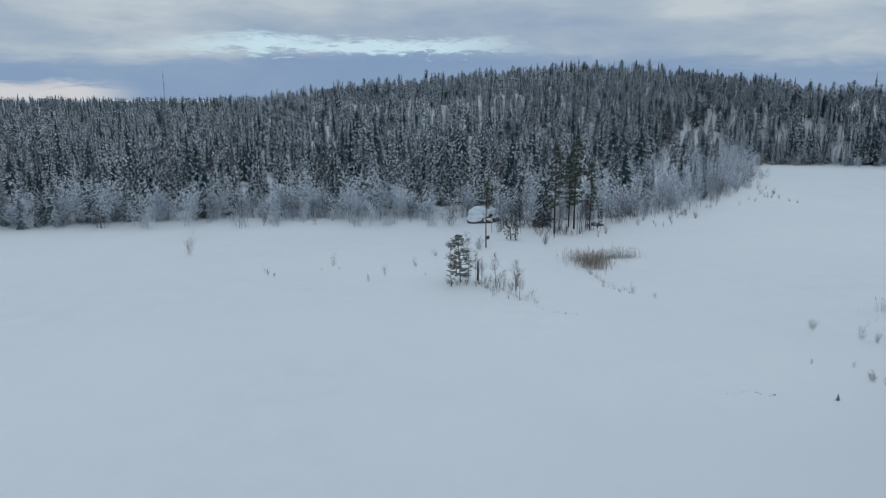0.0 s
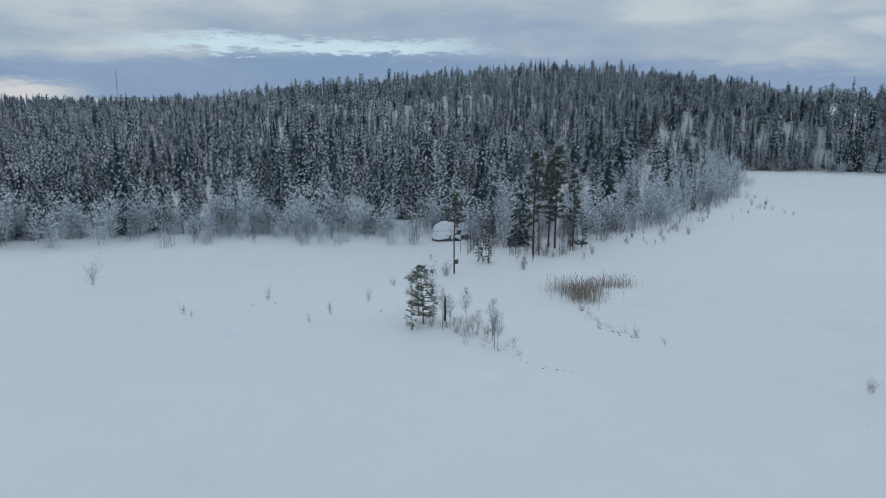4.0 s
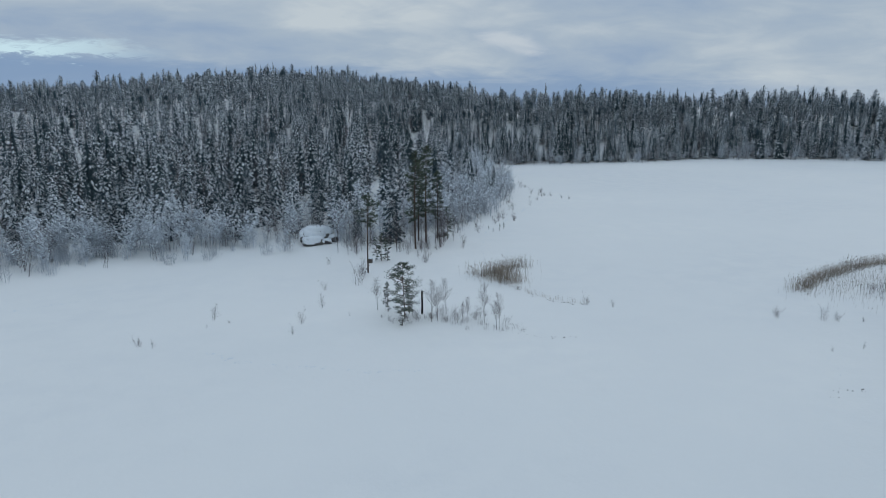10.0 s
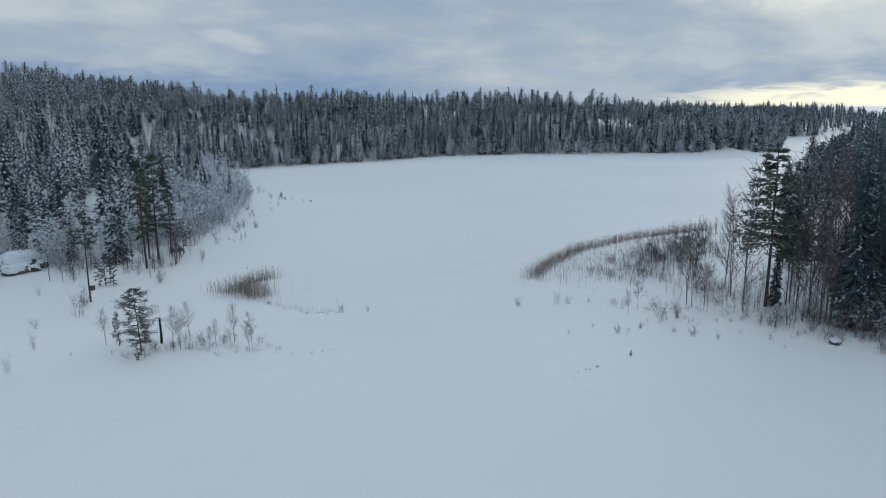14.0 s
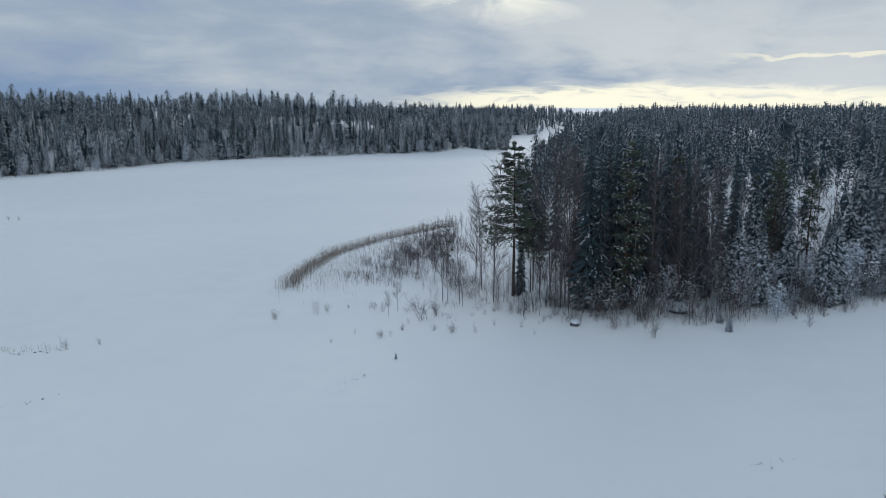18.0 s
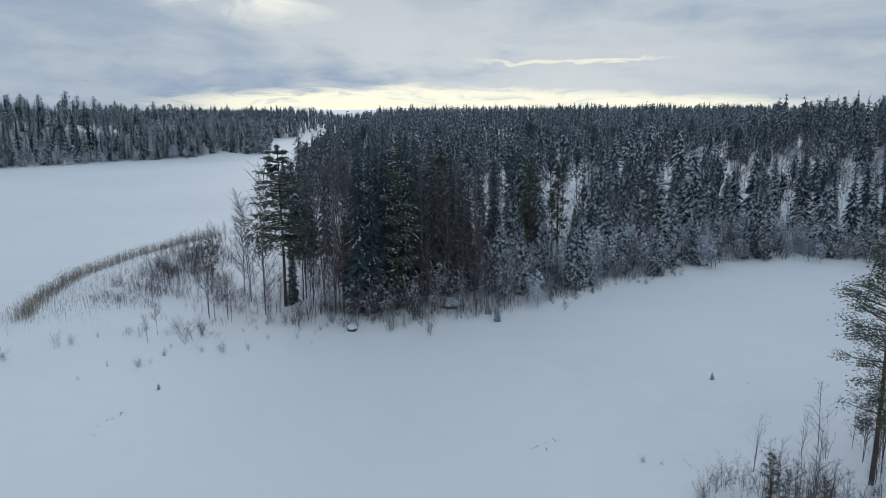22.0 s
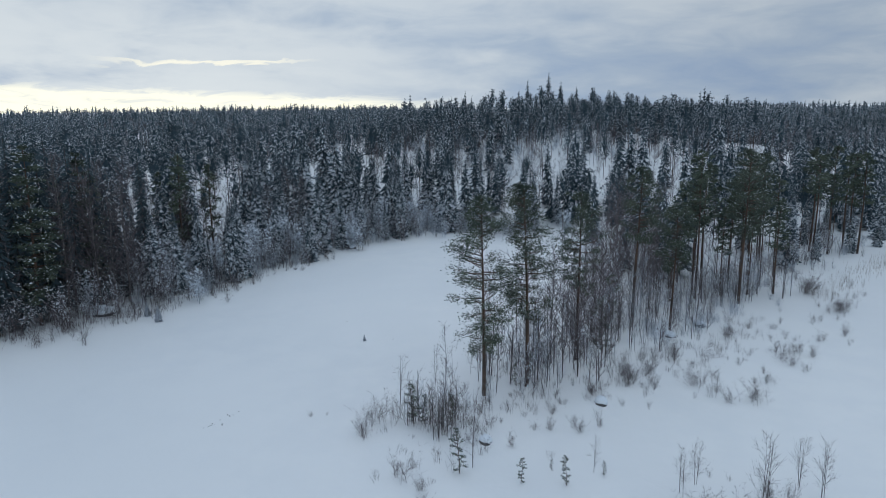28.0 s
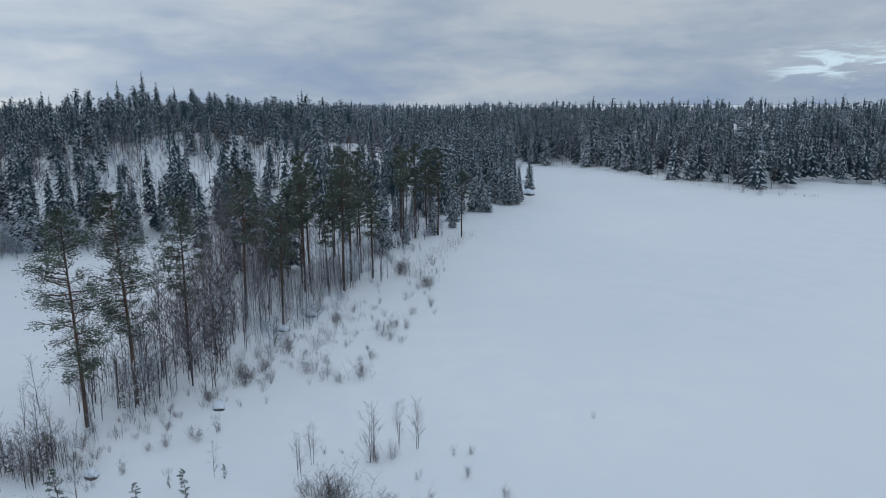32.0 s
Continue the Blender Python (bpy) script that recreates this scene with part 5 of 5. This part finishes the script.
plant(SPROUTS, 1.5, POINT_YOUNG[6:7], 57)
plant(PINES, 14.0, along([(31, -28), (34, -44), (40, -62), (46, -84)], 20, 58, 4.0, 11, 17), 59)
plant(SPRUCES, 10.0, along([(40, -60), (46, -88), (54, -120), (58, -146)], 34, 60, 3.5, 6, 13), 61)
plant(SPRUCES, 10.0, along([(56, -142), (50, -136), (46, -118)], 12, 62, 1.5, 8, 13), 63)
plant(SAPLINGS, 5.0, POINT_SAPLINGS, 64, 1.5)
plant(SAPLINGS, 5.0, along([(18, 1), (20, -8), (24, -18), (27, -30), (32, -44)], 50, 65, 2.6, 3, 8), 66)
plant(FROSTED_SAPLINGS, 5.0, along([(18, 3), (20, -8), (24, -18), (27, -30), (32, -44)], 46, 165, 2.8, 2.5, 7), 166)
plant(FROSTY, 2.5, along([(20, -14), (23, -24), (27, -36), (33, -52)], 26, 67, 2.4, 1.2, 2.6), 68)
plant(SHRUBS, 2.0, POINT_SHRUBS, 69)
plant(BUSHES, 2.5, [(26.6, -50.4, 3.2), (19.5, -46.8, 2.2), (13.4, -5.4, 1.6), (16.0, -16.8, 2.2)], 70)
plant(SHRUBS, 2.0, POINT_BIG[1:] + [(15.2, 9.0, 3.0), (14.4, 7.2, 3.2), (13.6, -9.5, 2.4)], 71)
plant(FROSTED_SAPLINGS, 5.0, [(15.8, 9.4, 3.4), (14.9, 8.0, 3.0), (13.6, 6.6, 2.4), (16.2, 7.2, 3.6)], 271)
plant(YOUNG, 4.0, [(15.0, 9.6, 2.4), (13.8, 8.6, 1.7)], 272)
plant(SHRUBS, 2.0, along([(11, -8), (11, -20), (13, -32), (18, -42), (24, -54)], 40, 72, 2.0, 0.6, 2.0), 73)
plant(SHRUBS, 2.0, along([(8, 10), (11, 4), (12, -2), (16, 6)], 26, 74, 2.0, 0.6, 1.6), 75)
plant(SHRUBS, 2.0, SPRIGS + SOUTH_SHRUBS, 76)
plant(SAPLINGS, 5.0, along([(18, 11), (15.5, 9.5), (13, 9.5), (12, 8)], 18, 273, 0.8, 2.4, 4.6), 274, 2.0)
plant(BUSHES, 2.5, along([(17, 11), (14.5, 9.5), (12.5, 9.5)], 4, 275, 0.6, 1.4, 2.6), 276)
plant(FROSTED_SAPLINGS, 5.0, along([(17, 10), (14, 9), (12, 8)], 8, 277, 0.9, 1.8, 3.4), 278)
plant(FROSTY, 2.5, along([(66, -172), (54, -143), (44, -96), (35, -62)], 24, 77, 1.2, 1.0, 2.6), 78)


# ---------------------------------------------------------------- reeds
def reeds(name, label, seed, line, n, spread, h0, h1):
    """Dry stalks, each a thin bent blade with a ragged plume."""
    rng = np.random.default_rng(seed)
    T = []
    for x, y, h in along(line, n, seed + 1, spread, h0, h1):
        z = max(0.0, float(0.03))
        d, e = rng.normal(0, 0.10, 2) * h, rng.normal(0, 0.012, 2)
        b, tip = np.array([x, y, z - 0.1]), np.array([x + d[0], y + d[1], z + h])
        w = np.array([*(e / (np.linalg.norm(e) + 1e-6) * 0.014), 0])
        T.append([b - w, b + w, tip])
        if rng.random() < 0.5:
            m = b * 0.18 + tip * 0.82
            T.append([m - w * 1.2, tip + [d[0] * 0.25, d[1] * 0.25, 0.02], m + w * 2.4 + [0, 0, 0.06]])
    T = np.array(T)
    tagged(new(name, mesh(name, T.reshape(-1, 3), np.arange(len(T) * 3).reshape(-1, 3), [REED])), label, "reeds", kind="stuff")


reeds("reed_bed", "dry brown reed bed by the islet", 81, [(21.2, 111), (21.6, 107), (23.2, 104.2), (24.6, 107.5), (23.0, 110)], 1300, 1.1, 1.0, 2.3)
reeds("reed_bed", "thin arm of the dry reed bed by the islet", 87, [(24.0, 109.5), (26.4, 111.6), (28.6, 112.0), (31.0, 112.2)], 620, 0.8, 0.9, 1.9)
reeds("reed_fringe", "thin line of dry reeds along the shore", 82, [(21.5, 104), (22, 99), (22.5, 95), (25.5, 91)], 160, 0.35, 0.3, 0.8)
reeds("reed_bed", "long dry brown reed bed round the headland", 83, [(54.3, 82), (64, 84.8), (77, 86.6), (90, 84.6), (102.5, 80.8), (110, 77.4)], 5200, 0.8, 0.9, 1.8)
reeds("reed_field", "sparse dry reeds on snowy marsh", 84, [(57, 78), (66, 79), (80, 78.5), (96, 77)], 4200, 3.2, 0.5, 1.3)
reeds("reed_fringe", "dry grass along the southern spit", 85, [(88, -224), (64, -223), (20, -189), (-2, -178), (-17, -176)], 900, 1.0, 0.5, 1.4)
reeds("dry_grass", "dry grass and reeds along the wooded point", 86, [(24, -50), (30, -66), (35, -84)], 700, 1.2, 0.4, 1.0)


def radio_mast(x, y, h):
    """A guyed lattice mast far beyond the woods."""
    steel = two_tone("galvanised_steel", (0.16, 0.17, 0.19), (0.24, 0.25, 0.27), 0.1, 0.5)
    mast = tagged(new("radio_mast"), "thin distant lattice radio mast above the forest", "mast")
    s = Soup()
    for i in range(3):
        a = i * 2.094
        s.stick([[1.0 * math.cos(a), 1.0 * math.sin(a), 0], [0.7 * math.cos(a), 0.7 * math.sin(a), h]], 0.15, 0.1, 0, 4)
    for k in range(int(h / 1.6)):
        a, b = (k % 3) * 2.094, ((k + 1) % 3) * 2.094
        s.stick([[0.85 * math.cos(a), 0.85 * math.sin(a), k * 1.6], [0.85 * math.cos(b), 0.85 * math.sin(b), k * 1.6 + 1.6]], 0.07, 0.07, 0, 3)
    V, F, M = s.arrays()
    part("lattice", mesh("lattice", V, F, [steel]), mast)
    s = Soup()
    s.stick([[0, 0, h - 1], [0, 0, h + 5]], 0.2, 0.1, 0, 5)
    V, F, M = s.arrays()
    part("antenna", mesh("antenna", V, F, [steel]), mast)
    mast.location = (x, y, float(height(x, y)))


radio_mast(-397, 1031, 56)


# ---------------------------------------------------------------- marks in the snow
def trail(name, label, line, n, seed, size, mat):
    """Small uneven clods along a trodden line."""
    rng = np.random.default_rng(seed)
    s = Soup()
    for x, y, h in along(line, n, seed, 0.22, 0.5, 1.0):
        r = size * h * rng.uniform(0.5, 1.2)
        k = 6
        a = np.arange(k) * 6.283 / k + rng.uniform(0, 6)
        ring = np.stack([x + r * np.cos(a) * rng.uniform(0.6, 1.4, k), y + r * 0.7 * np.sin(a) * rng.uniform(0.6, 1.4, k), np.full(k, float(height(x, y)) - 0.03)], 1)
        top = np.array([[x + rng.normal(0, r * 0.2), y + rng.normal(0, r * 0.2), float(height(x, y)) + r * 0.55]])
        s.add(np.concatenate([ring, top]), [[i, (i + 1) % k, k] for i in range(k)], 0)
    V, F, M = s.arrays()
    tagged(new(name, mesh(name, V, F, [mat])), label, "tracks", kind="stuff")


trail("snow_track", "old trodden track across the snow", [(-21, 97), (-18, 92), (-15, 89), (-11, 86), (-8, 83), (-3, 81)], 70, 91, 0.2, SNOW)
trail("snow_track", "faint trodden track near the western shore", [(-38, 122), (-32, 123), (-27, 123)], 22, 92, 0.2, SNOW)
trail("frozen_debris", "dark frozen twigs and clods in the snow", [(25, 58), (27, 59), (29, 58)], 14, 93, 0.16, ROCK)
trail("ice_crack", "small dark broken patch of ice", [(23, 25), (24, 23), (25, 22)], 14, 94, 0.12, ROCK)
trail("snow_track", "trodden line along the bay shore", [(24, 112), (38, 137), (54, 151), (72, 167), (84, 174)], 60, 95, 0.28, SNOW)
trail("frozen_debris", "dark clods along the islet shore", [(22, 99), (22, 94), (25.5, 90.6)], 24, 96, 0.22, ROCK)
trail("frozen_debris", "dark clods near the islet tip", [(10.5, 86.2), (13, 83), (16, 82)], 14, 97, 0.18, ROCK)
trail("snow_track", "faint trodden track near the headland tip", [(40, 77), (36, 66), (30, 60)], 16, 98, 0.15, SNOW)

# the patterns that the copies were taken from
for ob in PROTO:
    for o in (*ob.children_recursive, ob):
        bpy.data.objects.remove(o)
